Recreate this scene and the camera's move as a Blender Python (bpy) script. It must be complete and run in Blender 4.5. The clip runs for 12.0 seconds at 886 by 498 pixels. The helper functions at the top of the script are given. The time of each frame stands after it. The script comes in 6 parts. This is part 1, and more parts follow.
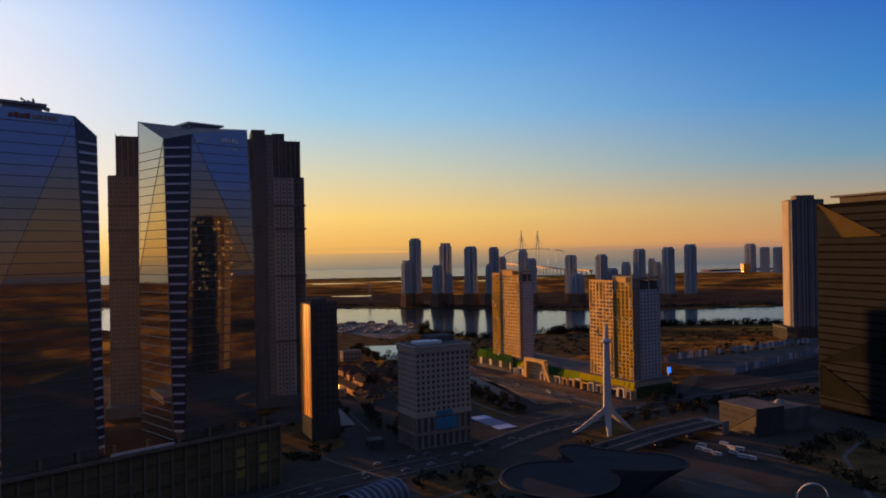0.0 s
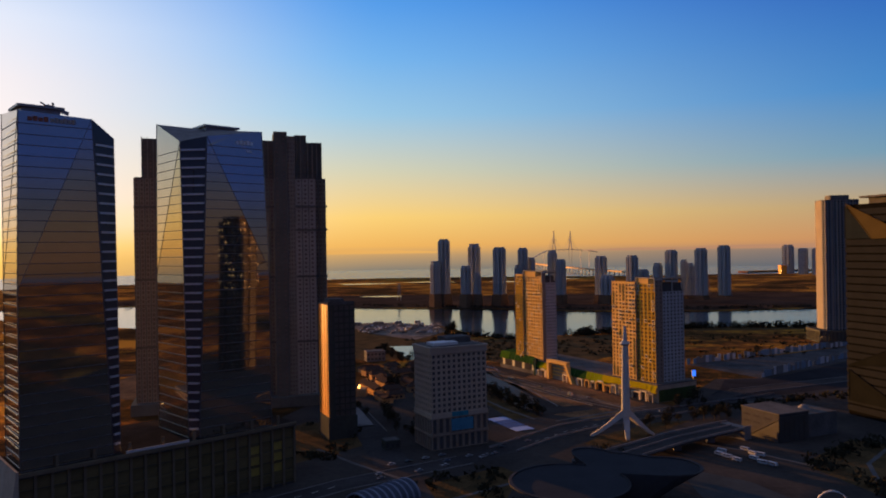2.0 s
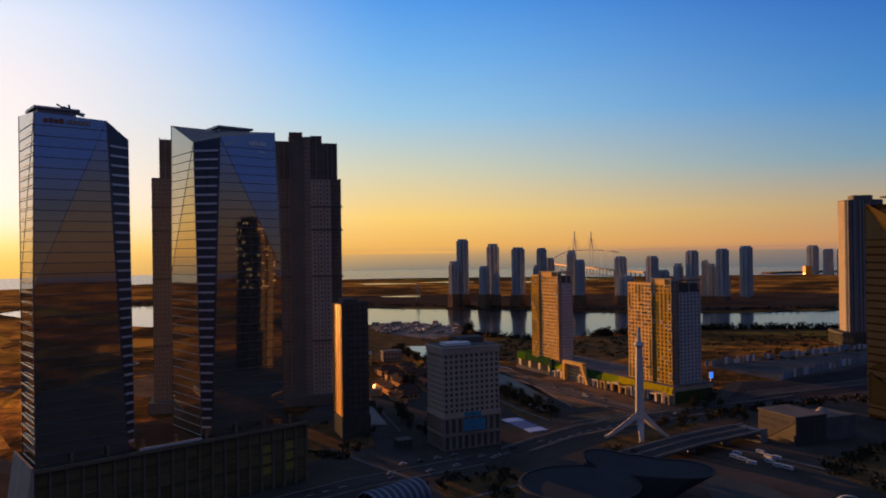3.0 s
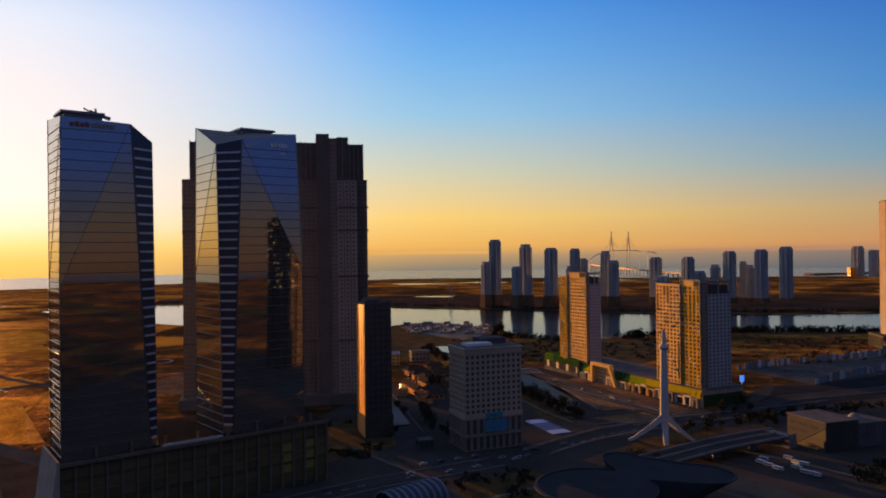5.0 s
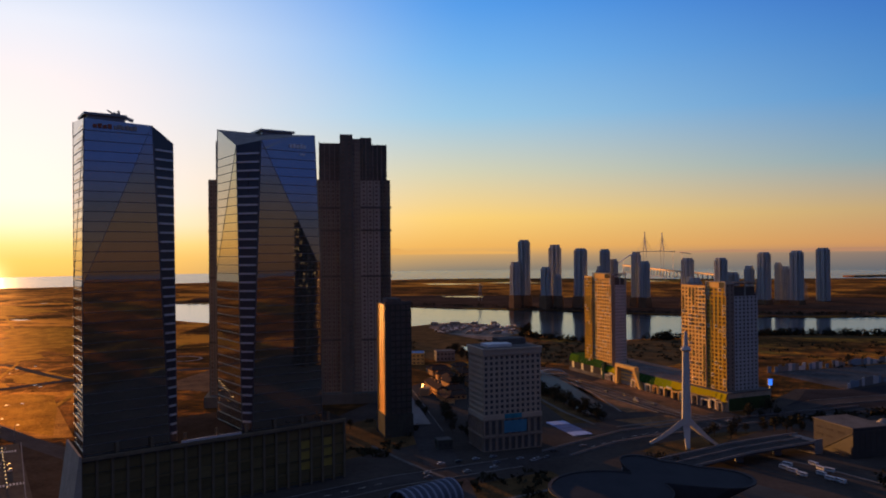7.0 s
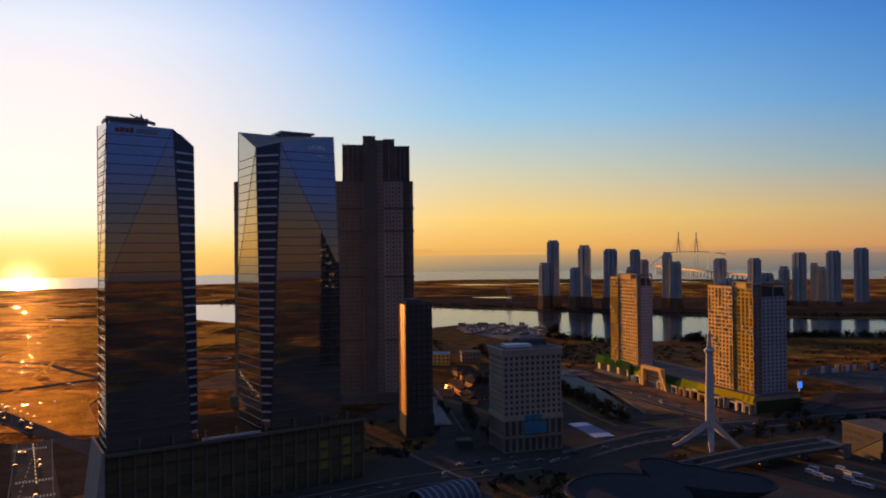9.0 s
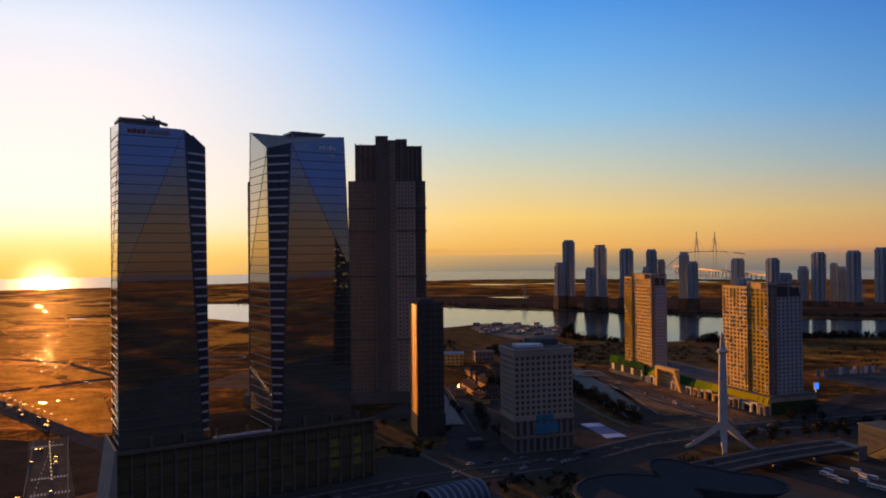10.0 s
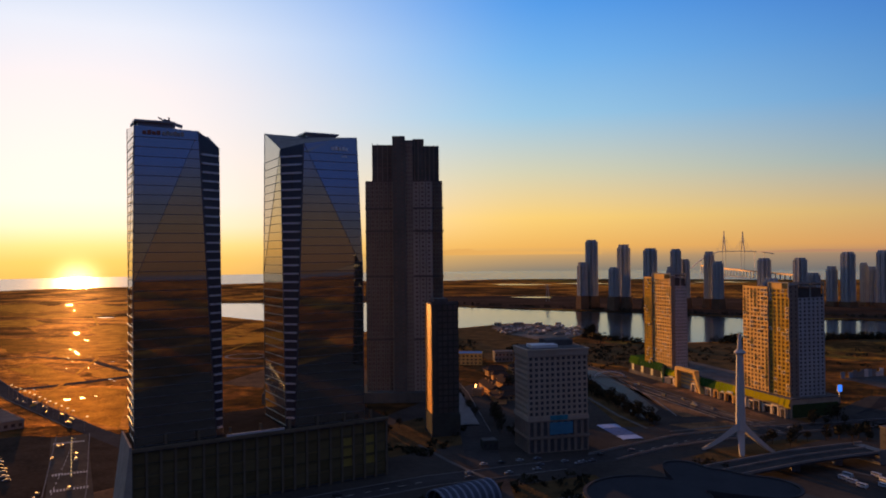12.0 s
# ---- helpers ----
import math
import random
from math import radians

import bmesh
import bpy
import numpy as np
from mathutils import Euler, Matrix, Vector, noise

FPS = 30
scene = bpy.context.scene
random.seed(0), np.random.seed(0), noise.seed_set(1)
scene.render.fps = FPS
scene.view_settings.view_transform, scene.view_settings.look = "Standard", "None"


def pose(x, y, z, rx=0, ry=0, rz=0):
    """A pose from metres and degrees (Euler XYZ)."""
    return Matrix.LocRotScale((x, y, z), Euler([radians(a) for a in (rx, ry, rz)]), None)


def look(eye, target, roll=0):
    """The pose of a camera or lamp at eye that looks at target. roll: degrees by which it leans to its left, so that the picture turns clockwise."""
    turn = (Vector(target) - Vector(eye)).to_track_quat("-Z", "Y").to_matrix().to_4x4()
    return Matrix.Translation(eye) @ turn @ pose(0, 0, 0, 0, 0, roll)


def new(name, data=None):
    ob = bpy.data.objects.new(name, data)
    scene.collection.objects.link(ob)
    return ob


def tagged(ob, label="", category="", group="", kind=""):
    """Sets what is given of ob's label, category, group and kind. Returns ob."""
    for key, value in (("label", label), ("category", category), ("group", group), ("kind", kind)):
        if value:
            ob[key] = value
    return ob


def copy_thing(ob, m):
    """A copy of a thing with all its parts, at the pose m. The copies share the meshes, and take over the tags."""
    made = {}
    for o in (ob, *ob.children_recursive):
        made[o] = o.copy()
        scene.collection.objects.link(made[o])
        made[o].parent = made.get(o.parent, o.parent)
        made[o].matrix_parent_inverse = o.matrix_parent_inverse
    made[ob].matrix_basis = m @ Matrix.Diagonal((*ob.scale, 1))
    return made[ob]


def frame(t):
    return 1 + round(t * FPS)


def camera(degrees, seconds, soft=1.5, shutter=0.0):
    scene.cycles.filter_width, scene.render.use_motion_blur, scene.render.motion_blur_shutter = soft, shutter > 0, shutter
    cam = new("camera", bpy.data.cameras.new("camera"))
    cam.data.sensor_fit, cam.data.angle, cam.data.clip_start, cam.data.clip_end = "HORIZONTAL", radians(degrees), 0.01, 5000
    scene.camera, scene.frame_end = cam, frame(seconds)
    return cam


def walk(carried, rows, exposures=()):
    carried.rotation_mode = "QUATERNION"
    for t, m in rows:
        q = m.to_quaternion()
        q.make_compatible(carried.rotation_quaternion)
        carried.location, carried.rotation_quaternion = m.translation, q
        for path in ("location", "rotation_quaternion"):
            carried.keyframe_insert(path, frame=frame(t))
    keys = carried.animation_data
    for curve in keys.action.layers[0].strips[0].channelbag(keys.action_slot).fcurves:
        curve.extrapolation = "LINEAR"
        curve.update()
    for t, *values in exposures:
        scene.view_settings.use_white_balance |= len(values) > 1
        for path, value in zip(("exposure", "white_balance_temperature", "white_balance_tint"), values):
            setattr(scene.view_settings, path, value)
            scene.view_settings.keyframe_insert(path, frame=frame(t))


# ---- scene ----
cam = camera(62.5, 12.0, soft=1.9)
PATH = [
    (0, (0.292, -0.152, 116.833), (0.281, 1.848, 116.835), -1.0),
    (0.5, (2.984, 0.041, 116.85), (2.955, 2.041, 116.853), -1.0),
    (1, (5.632, 0.191, 116.854), (5.581, 2.191, 116.857), -1.1),
    (1.5, (8.208, 0.29, 116.869), (8.13, 2.288, 116.874), -1.0),
    (2, (10.705, 0.357, 116.888), (10.602, 2.354, 116.893), -0.9),
    (2.5, (13.16, 0.444, 116.919), (13.033, 2.44, 116.924), -0.9),
    (3, (15.504, 0.547, 116.946), (15.344, 2.54, 116.952), -0.8),
    (5, (24.418, 1.157, 117.046), (24.158, 3.14, 117.054), -0.7),
    (5.5, (26.508, 1.328, 117.064), (26.225, 3.308, 117.073), -0.6),
    (6, (28.494, 1.511, 117.066), (28.188, 3.487, 117.075), -0.6),
    (6.5, (30.387, 1.712, 117.064), (30.061, 3.685, 117.073), -0.5),
    (7, (32.229, 1.949, 117.051), (31.881, 3.918, 117.06), -0.5),
    (9, (39.44, 3.077, 116.84), (39.006, 5.029, 116.852), -0.6),
    (9.5, (41.188, 3.409, 116.803), (40.731, 5.356, 116.815), -0.6),
    (10, (42.885, 3.73, 116.775), (42.406, 5.672, 116.787), -0.6),
    (10.5, (44.554, 4.058, 116.763), (44.054, 5.994, 116.776), -0.6),
    (11, (46.228, 4.413, 116.761), (45.709, 6.345, 116.773), -0.6),
    (11.5, (47.858, 4.827, 116.761), (47.324, 6.754, 116.773), -0.6),
    (12, (49.479, 5.28, 116.773), (48.933, 7.204, 116.785), -0.6),
]
walk(cam, [(t, look(eye, target, roll)) for t, eye, target, roll in PATH])

from mathutils.geometry import tessellate_polygon

# ---- light ----
SUN_YAW, SUN_UP = 42.5, 3.4          # degrees left of +y, degrees over the horizon
SUN_DIR = Vector((-math.sin(radians(SUN_YAW)) * math.cos(radians(SUN_UP)),
                  math.cos(radians(SUN_YAW)) * math.cos(radians(SUN_UP)),
                  math.sin(radians(SUN_UP))))
sun_data = bpy.data.lights.new("sun", "SUN")
sun_data.energy, sun_data.angle, sun_data.color = 5.0, radians(0.55), (1.0, 0.44, 0.11)
sun = new("sun", sun_data)
sun.matrix_basis = look(SUN_DIR * 100, (0, 0, 0))
scene.view_settings.exposure = 1.25
SKY_GAIN = 0.42


def lin(r, g, b, k=1.0):
    """Linear colour from 0-255 display values."""
    f = lambda c: (c / 255 / 12.92) if c <= 10 else ((c / 255 + 0.055) / 1.055) ** 2.4
    return (f(r) * k, f(g) * k, f(b) * k, 1.0)


def make_world():
    w = bpy.data.worlds.new("world")
    w.use_nodes = True
    scene.world = w
    nt = w.node_tree
    nt.nodes.clear()
    N, L = nt.nodes.new, nt.links.new

    def math_node(op, a, b=None, clamp=False):
        n = N("ShaderNodeMath")
        n.operation, n.use_clamp = op, clamp
        for i, v in enumerate((a, b)):
            if v is None:
                continue
            if isinstance(v, (int, float)):
                n.inputs[i].default_value = v
            else:
                L(v, n.inputs[i])
        return n.outputs[0]

    tc = N("ShaderNodeTexCoord")
    sep = N("ShaderNodeSeparateXYZ")
    L(tc.outputs["Generated"], sep.inputs[0])
    x, y, z = sep.outputs
    elev = math_node("MULTIPLY", math_node("ARCSINE", z), 180 / math.pi)
    pos = math_node("DIVIDE", math_node("ADD", elev, 3.0), 63.0, True)
    flat = math_node("SQRT", math_node("ADD", math_node("ADD", math_node("MULTIPLY", x, x), math_node("MULTIPLY", y, y)), 1e-6))
    sx, sy = -math.sin(radians(SUN_YAW)), math.cos(radians(SUN_YAW))
    c = math_node("DIVIDE", math_node("ADD", math_node("MULTIPLY", x, sx), math_node("MULTIPLY", y, sy)), flat)
    c = math_node("MAXIMUM", math_node("MINIMUM", c, 0.99999), -0.99999)
    az = math_node("MULTIPLY", math_node("ARCCOSINE", c), 180 / math.pi)

    def ramp(stops):
        n = N("ShaderNodeValToRGB")
        els = n.color_ramp.elements
        while len(els) > 1:
            els.remove(els[-1])
        for i, (deg, col) in enumerate(stops):
            e = els[0] if i == 0 else els.new((deg + 3) / 63)
            e.position, e.color = (deg + 3) / 63, lin(*col)
        L(pos, n.inputs[0])
        return n.outputs[0]

    near = ramp([(-3, (120, 80, 40)), (-1.5, (245, 188, 96)), (-0.3, (250, 202, 110)), (0.8, (248, 216, 146)), (2.2, (241, 228, 208)), (4, (238, 231, 234)),
                 (12, (238, 233, 240)), (16, (226, 233, 249)), (20, (190, 213, 246)), (33, (118, 145, 192)), (60, (118, 134, 172))])
    mid = ramp([(-3, (70, 70, 75)), (-1.5, (128, 126, 116)), (-0.4, (192, 156, 108)), (0.4, (240, 182, 95)), (2.7, (250, 208, 118)), (6.2, (212, 208, 178)), (10.6, (152, 199, 229)),
                (14.8, (114, 180, 238)), (18.8, (80, 157, 235)), (30, (70, 102, 152)), (60, (116, 132, 172))])
    far = ramp([(-3, (40, 48, 62)), (-1.5, (86, 96, 110)), (-0.3, (116, 108, 112)), (0.1, (186, 132, 100)), (0.5, (196, 140, 98)), (2.7, (178, 153, 120)), (6.2, (102, 148, 177)), (10.6, (54, 127, 196)),
                (18.8, (28, 82, 178)), (32, (66, 82, 114)), (60, (114, 130, 170))])
    back = ramp([(-3, (50, 40, 34)), (0, (92, 70, 56)), (2.5, (80, 70, 68)), (5.5, (52, 62, 96)), (9, (24, 60, 146)), (16, (38, 66, 128)), (27, (74, 84, 110)), (60, (112, 128, 168))])

    def mix(a, b, lo, hi):
        m = N("ShaderNodeMapRange")
        m.interpolation_type = "SMOOTHSTEP"
        m.inputs[1].default_value, m.inputs[2].default_value = lo, hi
        L(az, m.inputs[0])
        n = N("ShaderNodeMix")
        n.data_type = "RGBA"
        L(m.outputs[0], n.inputs[0])
        L(a, n.inputs[6])
        L(b, n.inputs[7])
        return n.outputs[2]

    col = mix(mix(mix(near, mid, 2, 36), far, 26, 80), back, 75, 135)
    # the sun's glitter on the far sea, painted into the sky below the horizon
    spot = math_node("ADD", math_node("POWER", math_node("DIVIDE", az, 1.15), 2.0), math_node("POWER", math_node("DIVIDE", math_node("ADD", elev, 1.9), 1.15), 2.0))
    spot = math_node("POWER", math.e, math_node("MULTIPLY", spot, -1.0))
    glow = N("ShaderNodeMix")
    glow.data_type, glow.blend_type = "RGBA", "ADD"
    L(spot, glow.inputs[0])
    L(col, glow.inputs[6])
    glow.inputs[7].default_value = (2.2, 1.7, 0.9, 1)
    col = glow.outputs[2]
    bg = N("ShaderNodeBackground")
    L(col, bg.inputs[0])
    bg.inputs[1].default_value = SKY_GAIN
    sky = N("ShaderNodeTexSky")
    sky.sky_type, sky.sun_disc = "NISHITA", False
    sky.sun_elevation, sky.sun_rotation = radians(SUN_UP), radians(-SUN_YAW)
    sky.altitude, sky.dust_density = 100, 2.0
    bg2 = N("ShaderNodeBackground")
    L(sky.outputs[0], bg2.inputs[0])
    bg2.inputs[1].default_value = 0.004
    add, out = N("ShaderNodeAddShader"), N("ShaderNodeOutputWorld")
    L(bg.outputs[0], add.inputs[0])
    L(bg2.outputs[0], add.inputs[1])
    L(add.outputs[0], out.inputs[0])


make_world()

# ---- materials ----


def mat(name, col, rough=0.7, metal=0.0, var=0.25, scale=0.3, bump=0.0, col2=None, spec=0.0, fine=6.0, rnd=0.0, emit=None, sheen=None):
    """Two scales of noise between col and col2; bump in metres; rnd: spread from piece to piece."""
    m = bpy.data.materials.new(name)
    m.use_nodes = True
    nt = m.node_tree
    N, L = nt.nodes.new, nt.links.new
    b = nt.nodes["Principled BSDF"]
    col2 = col2 or tuple(c * (1 - var) for c in col)
    tc = N("ShaderNodeTexCoord")
    n1, n2 = N("ShaderNodeTexNoise"), N("ShaderNodeTexNoise")
    n1.inputs["Scale"].default_value, n1.inputs["Detail"].default_value = scale, 4
    n2.inputs["Scale"].default_value, n2.inputs["Detail"].default_value = scale * fine, 3
    for n in (n1, n2):
        L(tc.outputs["Object"], n.inputs["Vector"])
    ad = N("ShaderNodeMath")
    ad.operation = "MULTIPLY_ADD"
    L(n2.outputs[0], ad.inputs[0])
    ad.inputs[1].default_value = 0.6
    L(n1.outputs[0], ad.inputs[2])
    src = ad.outputs[0]
    lo, hi = 0.55, 1.05
    if rnd:
        oi = N("ShaderNodeObjectInfo")
        a2 = N("ShaderNodeMath")
        a2.operation = "MULTIPLY_ADD"
        L(oi.outputs["Random"], a2.inputs[0])
        a2.inputs[1].default_value = rnd
        L(src, a2.inputs[2])
        src, hi = a2.outputs[0], hi + rnd
    mr = N("ShaderNodeMapRange")
    mr.inputs[1].default_value, mr.inputs[2].default_value = lo, hi
    L(src, mr.inputs[0])
    mx = N("ShaderNodeMix")
    mx.data_type = "RGBA"
    L(mr.outputs[0], mx.inputs[0])
    mx.inputs[6].default_value, mx.inputs[7].default_value = (*col, 1), (*col2, 1)
    L(mx.outputs[2], b.inputs["Base Color"])
    b.inputs["Roughness"].default_value, b.inputs["Metallic"].default_value = rough, metal
    b.inputs["Specular IOR Level"].default_value = spec
    if bump:
        bp = N("ShaderNodeBump")
        bp.inputs["Distance"].default_value, bp.inputs["Strength"].default_value = bump, 1.0
        L(n2.outputs[0], bp.inputs["Height"])
        L(bp.outputs[0], b.inputs["Normal"])
    if sheen:
        b.inputs["Metallic"].default_value, b.inputs["Roughness"].default_value = sheen, 0.6
        b.inputs["Specular Tint"].default_value = (1.0, 0.5, 0.14, 1)
    if emit:
        b.inputs["Emission Color"].default_value = (*emit[:3], 1)
        b.inputs["Emission Strength"].default_value = emit[3]
    return m




def ground_mat():
    """Dry winter fields: patches of straw and dark soil, with streaks and tufts."""
    m = bpy.data.materials.new("dry_ground")
    m.use_nodes = True
    nt = m.node_tree
    N, L = nt.nodes.new, nt.links.new
    b = nt.nodes["Principled BSDF"]
    tc = N("ShaderNodeTexCoord")
    vor, n1, n2 = N("ShaderNodeTexVoronoi"), N("ShaderNodeTexNoise"), N("ShaderNodeTexNoise")
    vor.inputs["Scale"].default_value, vor.inputs["Randomness"].default_value = 0.006, 0.9
    n1.inputs["Scale"].default_value, n1.inputs["Detail"].default_value = 0.009, 6
    n2.inputs["Scale"].default_value, n2.inputs["Detail"].default_value = 0.09, 6
    for n in (vor, n1, n2):
        L(tc.outputs["Object"], n.inputs["Vector"])
    sx = N("ShaderNodeSeparateColor")
    L(vor.outputs["Color"], sx.inputs[0])
    a = N("ShaderNodeMath")
    a.operation = "MULTIPLY_ADD"
    L(sx.outputs[0], a.inputs[0])
    a.inputs[1].default_value = 0.28
    L(n1.outputs[0], a.inputs[2])
    c = N("ShaderNodeMath")
    c.operation = "MULTIPLY_ADD"
    L(n2.outputs[0], c.inputs[0])
    c.inputs[1].default_value = 0.55
    L(a.outputs[0], c.inputs[2])
    mp, n4 = N("ShaderNodeMapping"), N("ShaderNodeTexNoise")
    mp.inputs["Rotation"].default_value = (0, 0, radians(28))
    mp.inputs["Scale"].default_value = (0.006, 0.034, 1)
    L(tc.outputs["Object"], mp.inputs["Vector"])
    n4.inputs["Scale"].default_value, n4.inputs["Detail"].default_value = 1.0, 5
    L(mp.outputs[0], n4.inputs["Vector"])
    st = N("ShaderNodeMath")
    st.operation = "MULTIPLY_ADD"
    L(n4.outputs[0], st.inputs[0])
    st.inputs[1].default_value = 0.7
    L(c.outputs[0], st.inputs[2])
    sb = N("ShaderNodeMath")
    sb.operation = "SUBTRACT"
    L(st.outputs[0], sb.inputs[0])
    sb.inputs[1].default_value = 0.45
    c = sb
    mt = N("ShaderNodeMapRange")
    mt.inputs[1].default_value, mt.inputs[2].default_value = 0.62, 1.05
    mt.inputs[3].default_value, mt.inputs[4].default_value = 0.01, 0.10
    L(c.outputs[0], mt.inputs[0])
    L(mt.outputs[0], b.inputs["Metallic"])
    r = N("ShaderNodeValToRGB")
    els = r.color_ramp.elements
    els[0].position, els[0].color = 0.55, (0.03, 0.02, 0.012, 1)
    els[1].position, els[1].color = 1.05, (0.40, 0.195, 0.03, 1)
    for p, col in ((0.70, (0.06, 0.036, 0.014, 1)), (0.82, (0.125, 0.057, 0.022, 1)), (0.92, (0.25, 0.112, 0.022, 1))):
        els.new(p).color = col
    L(c.outputs[0], r.inputs[0])
    L(r.outputs[0], b.inputs["Base Color"])
    b.inputs["Roughness"].default_value, b.inputs["Specular IOR Level"].default_value = 0.95, 0.0
    bp = N("ShaderNodeBump")
    bp.inputs["Distance"].default_value = 0.8
    n3 = N("ShaderNodeTexNoise")
    n3.inputs["Scale"].default_value, n3.inputs["Detail"].default_value = 0.35, 5
    L(tc.outputs["Object"], n3.inputs["Vector"])
    hs = N("ShaderNodeMath")
    hs.operation = "MULTIPLY_ADD"
    L(n2.outputs[0], hs.inputs[0])
    hs.inputs[1].default_value = 3.0
    L(n3.outputs[0], hs.inputs[2])
    L(hs.outputs[0], bp.inputs["Height"])
    L(bp.outputs[0], b.inputs["Normal"])
    b.inputs["Roughness"].default_value = 0.6
    b.inputs["Specular Tint"].default_value = (1.0, 0.5, 0.14, 1)
    return m


GROUND = ground_mat()
WORNROAD = mat("worn_asphalt", (0.098, 0.08, 0.064), 0.8, col2=(0.06, 0.05, 0.04), scale=0.05, fine=8)
ASPHALT = mat("asphalt", (0.064, 0.06, 0.062), 0.85, var=0.45, scale=0.05, fine=8)
PAVING = mat("paving", (0.066, 0.058, 0.054), 0.9, col2=(0.036, 0.033, 0.032), scale=0.035, fine=9)
DIRT = mat("bare_dirt", (0.26, 0.15, 0.08), 0.95, col2=(0.07, 0.045, 0.03), scale=0.05, fine=8, bump=0.5, sheen=0.04)
LOTBROWN = mat("brown_gravel", (0.17, 0.105, 0.06), 0.95, col2=(0.06, 0.042, 0.03), scale=0.06, fine=8, bump=0.4)
STRAW = mat("straw_ground", (0.46, 0.25, 0.05), 0.9, col2=(0.12, 0.06, 0.02), scale=0.09, fine=6, bump=0.8, sheen=0.05)
DARKASPHALT = mat("dark_asphalt", (0.036, 0.035, 0.04), 0.9, var=0.4, scale=0.05, fine=8)
MARSH = mat("marsh_ground", (0.075, 0.048, 0.034), 0.95, col2=(0.03, 0.022, 0.018), scale=0.012, fine=7)
DARKLOT = mat("dark_lot", (0.06, 0.045, 0.034), 0.95, var=0.5, scale=0.05, fine=8)
DRYLAWN = mat("dry_lawn", (0.12, 0.075, 0.035), 0.95, col2=(0.04, 0.032, 0.018), scale=0.06, fine=9, bump=0.4)
PAINT = mat("road_paint", (0.55, 0.53, 0.5), 0.6, var=0.3, scale=0.5)
CONCRETE = mat("concrete", (0.21, 0.20, 0.20), 0.8, var=0.3, scale=0.12)
DARKROOF = mat("roof_felt", (0.13, 0.125, 0.125), 0.85, var=0.4, scale=0.1)
MASTPAINT = mat("mast_paint", (0.47, 0.46, 0.46), 0.5, var=0.15, scale=0.2)
WHITE = mat("white_paint", (0.62, 0.62, 0.64), 0.5, var=0.15, scale=0.2)
GRAVEL = mat("dark_roof_gravel", (0.035, 0.031, 0.029), 0.95, var=0.4, scale=0.2)
STEEL = mat("painted_steel", (0.25, 0.26, 0.28), 0.4, 0.6, var=0.25, scale=0.4, spec=0.5)
LEDGE = mat("aluminium_ledge", (0.55, 0.55, 0.6), 0.35, 0.3, var=0.2, scale=0.4, rnd=0.15, spec=0.5)
# gold metal carries the sun's flash; the other ledges are grey
GOLDLEDGE = mat("sun_gold_ledge", (0.95, 0.72, 0.36), 0.22, 0.9, var=0.2, scale=0.4, spec=0.5)
MULLION = mat("dark_mullion", (0.05, 0.05, 0.05), 0.4, 0.4, var=0.3, scale=0.4, spec=0.5)
SILL = mat("glazing_sill", (0.16, 0.16, 0.17), 0.35, 0.7, var=0.2, scale=0.4, spec=0.5)
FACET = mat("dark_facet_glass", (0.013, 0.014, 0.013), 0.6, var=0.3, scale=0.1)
CURTAIN = mat("blue_curtain_glass", (0.53, 0.45, 0.37), 0.03, 0.90, var=0.12, scale=0.08, fine=5, rnd=0.12, spec=0.5)
SEAMROOF = mat("seam_roof", (0.26, 0.245, 0.24), 0.7, var=0.35, scale=0.25, fine=5)
STRIPGLASS = mat("dark_strip_glass", (0.04, 0.042, 0.06), 0.3, 0.15, var=0.3, scale=0.2, rnd=0.2, spec=0.5)
PODPIER = mat("podium_pier", (0.17, 0.135, 0.095), 0.6, var=0.3, scale=0.15)
PODGLASS = mat("podium_glass", (0.20, 0.155, 0.075), 0.25, 0.2, var=0.55, scale=0.12, rnd=0.8, spec=0.5)
# amber light in some podium panes, put into their base colour
AMBERGLASS = mat("amber_light_glass", (0.34, 0.25, 0.055), 0.3, 0.0, var=0.4, scale=0.2, spec=0.5)
PODSTONE = mat("podium_stone", (0.38, 0.32, 0.26), 0.6, var=0.3, scale=0.15)
WINDOW = mat("window_glass", (0.075, 0.072, 0.075), 0.1, 0.1, var=0.4, scale=0.3, rnd=0.4, spec=0.5)
HOTELGLASS = mat("hotel_glass", (0.13, 0.12, 0.12), 0.2, 0.1, var=0.45, scale=0.3, rnd=0.5, spec=0.5)
HOTELWALL = mat("hotel_stone", (0.40, 0.325, 0.26), 0.75, var=0.18, scale=0.1)
ARCADE = mat("arcade_stone", (0.26, 0.205, 0.165), 0.75, var=0.25, scale=0.1)
# pale render with the low sun's orange mixed into its colour
RESTAN = mat("sun_tinted_render", (0.70, 0.45, 0.16), 0.8, col2=(0.50, 0.32, 0.11), scale=0.06, fine=9)
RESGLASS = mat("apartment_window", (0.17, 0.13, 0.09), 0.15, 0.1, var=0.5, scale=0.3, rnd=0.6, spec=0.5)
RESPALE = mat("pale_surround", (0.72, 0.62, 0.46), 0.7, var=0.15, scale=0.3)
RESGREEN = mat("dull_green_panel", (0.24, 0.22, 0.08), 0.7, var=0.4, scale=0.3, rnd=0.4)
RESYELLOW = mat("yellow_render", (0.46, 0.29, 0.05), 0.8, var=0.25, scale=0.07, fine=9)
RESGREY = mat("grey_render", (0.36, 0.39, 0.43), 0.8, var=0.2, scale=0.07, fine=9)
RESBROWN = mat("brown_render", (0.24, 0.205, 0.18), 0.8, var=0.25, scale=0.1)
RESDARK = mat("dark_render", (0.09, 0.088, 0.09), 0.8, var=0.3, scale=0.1)
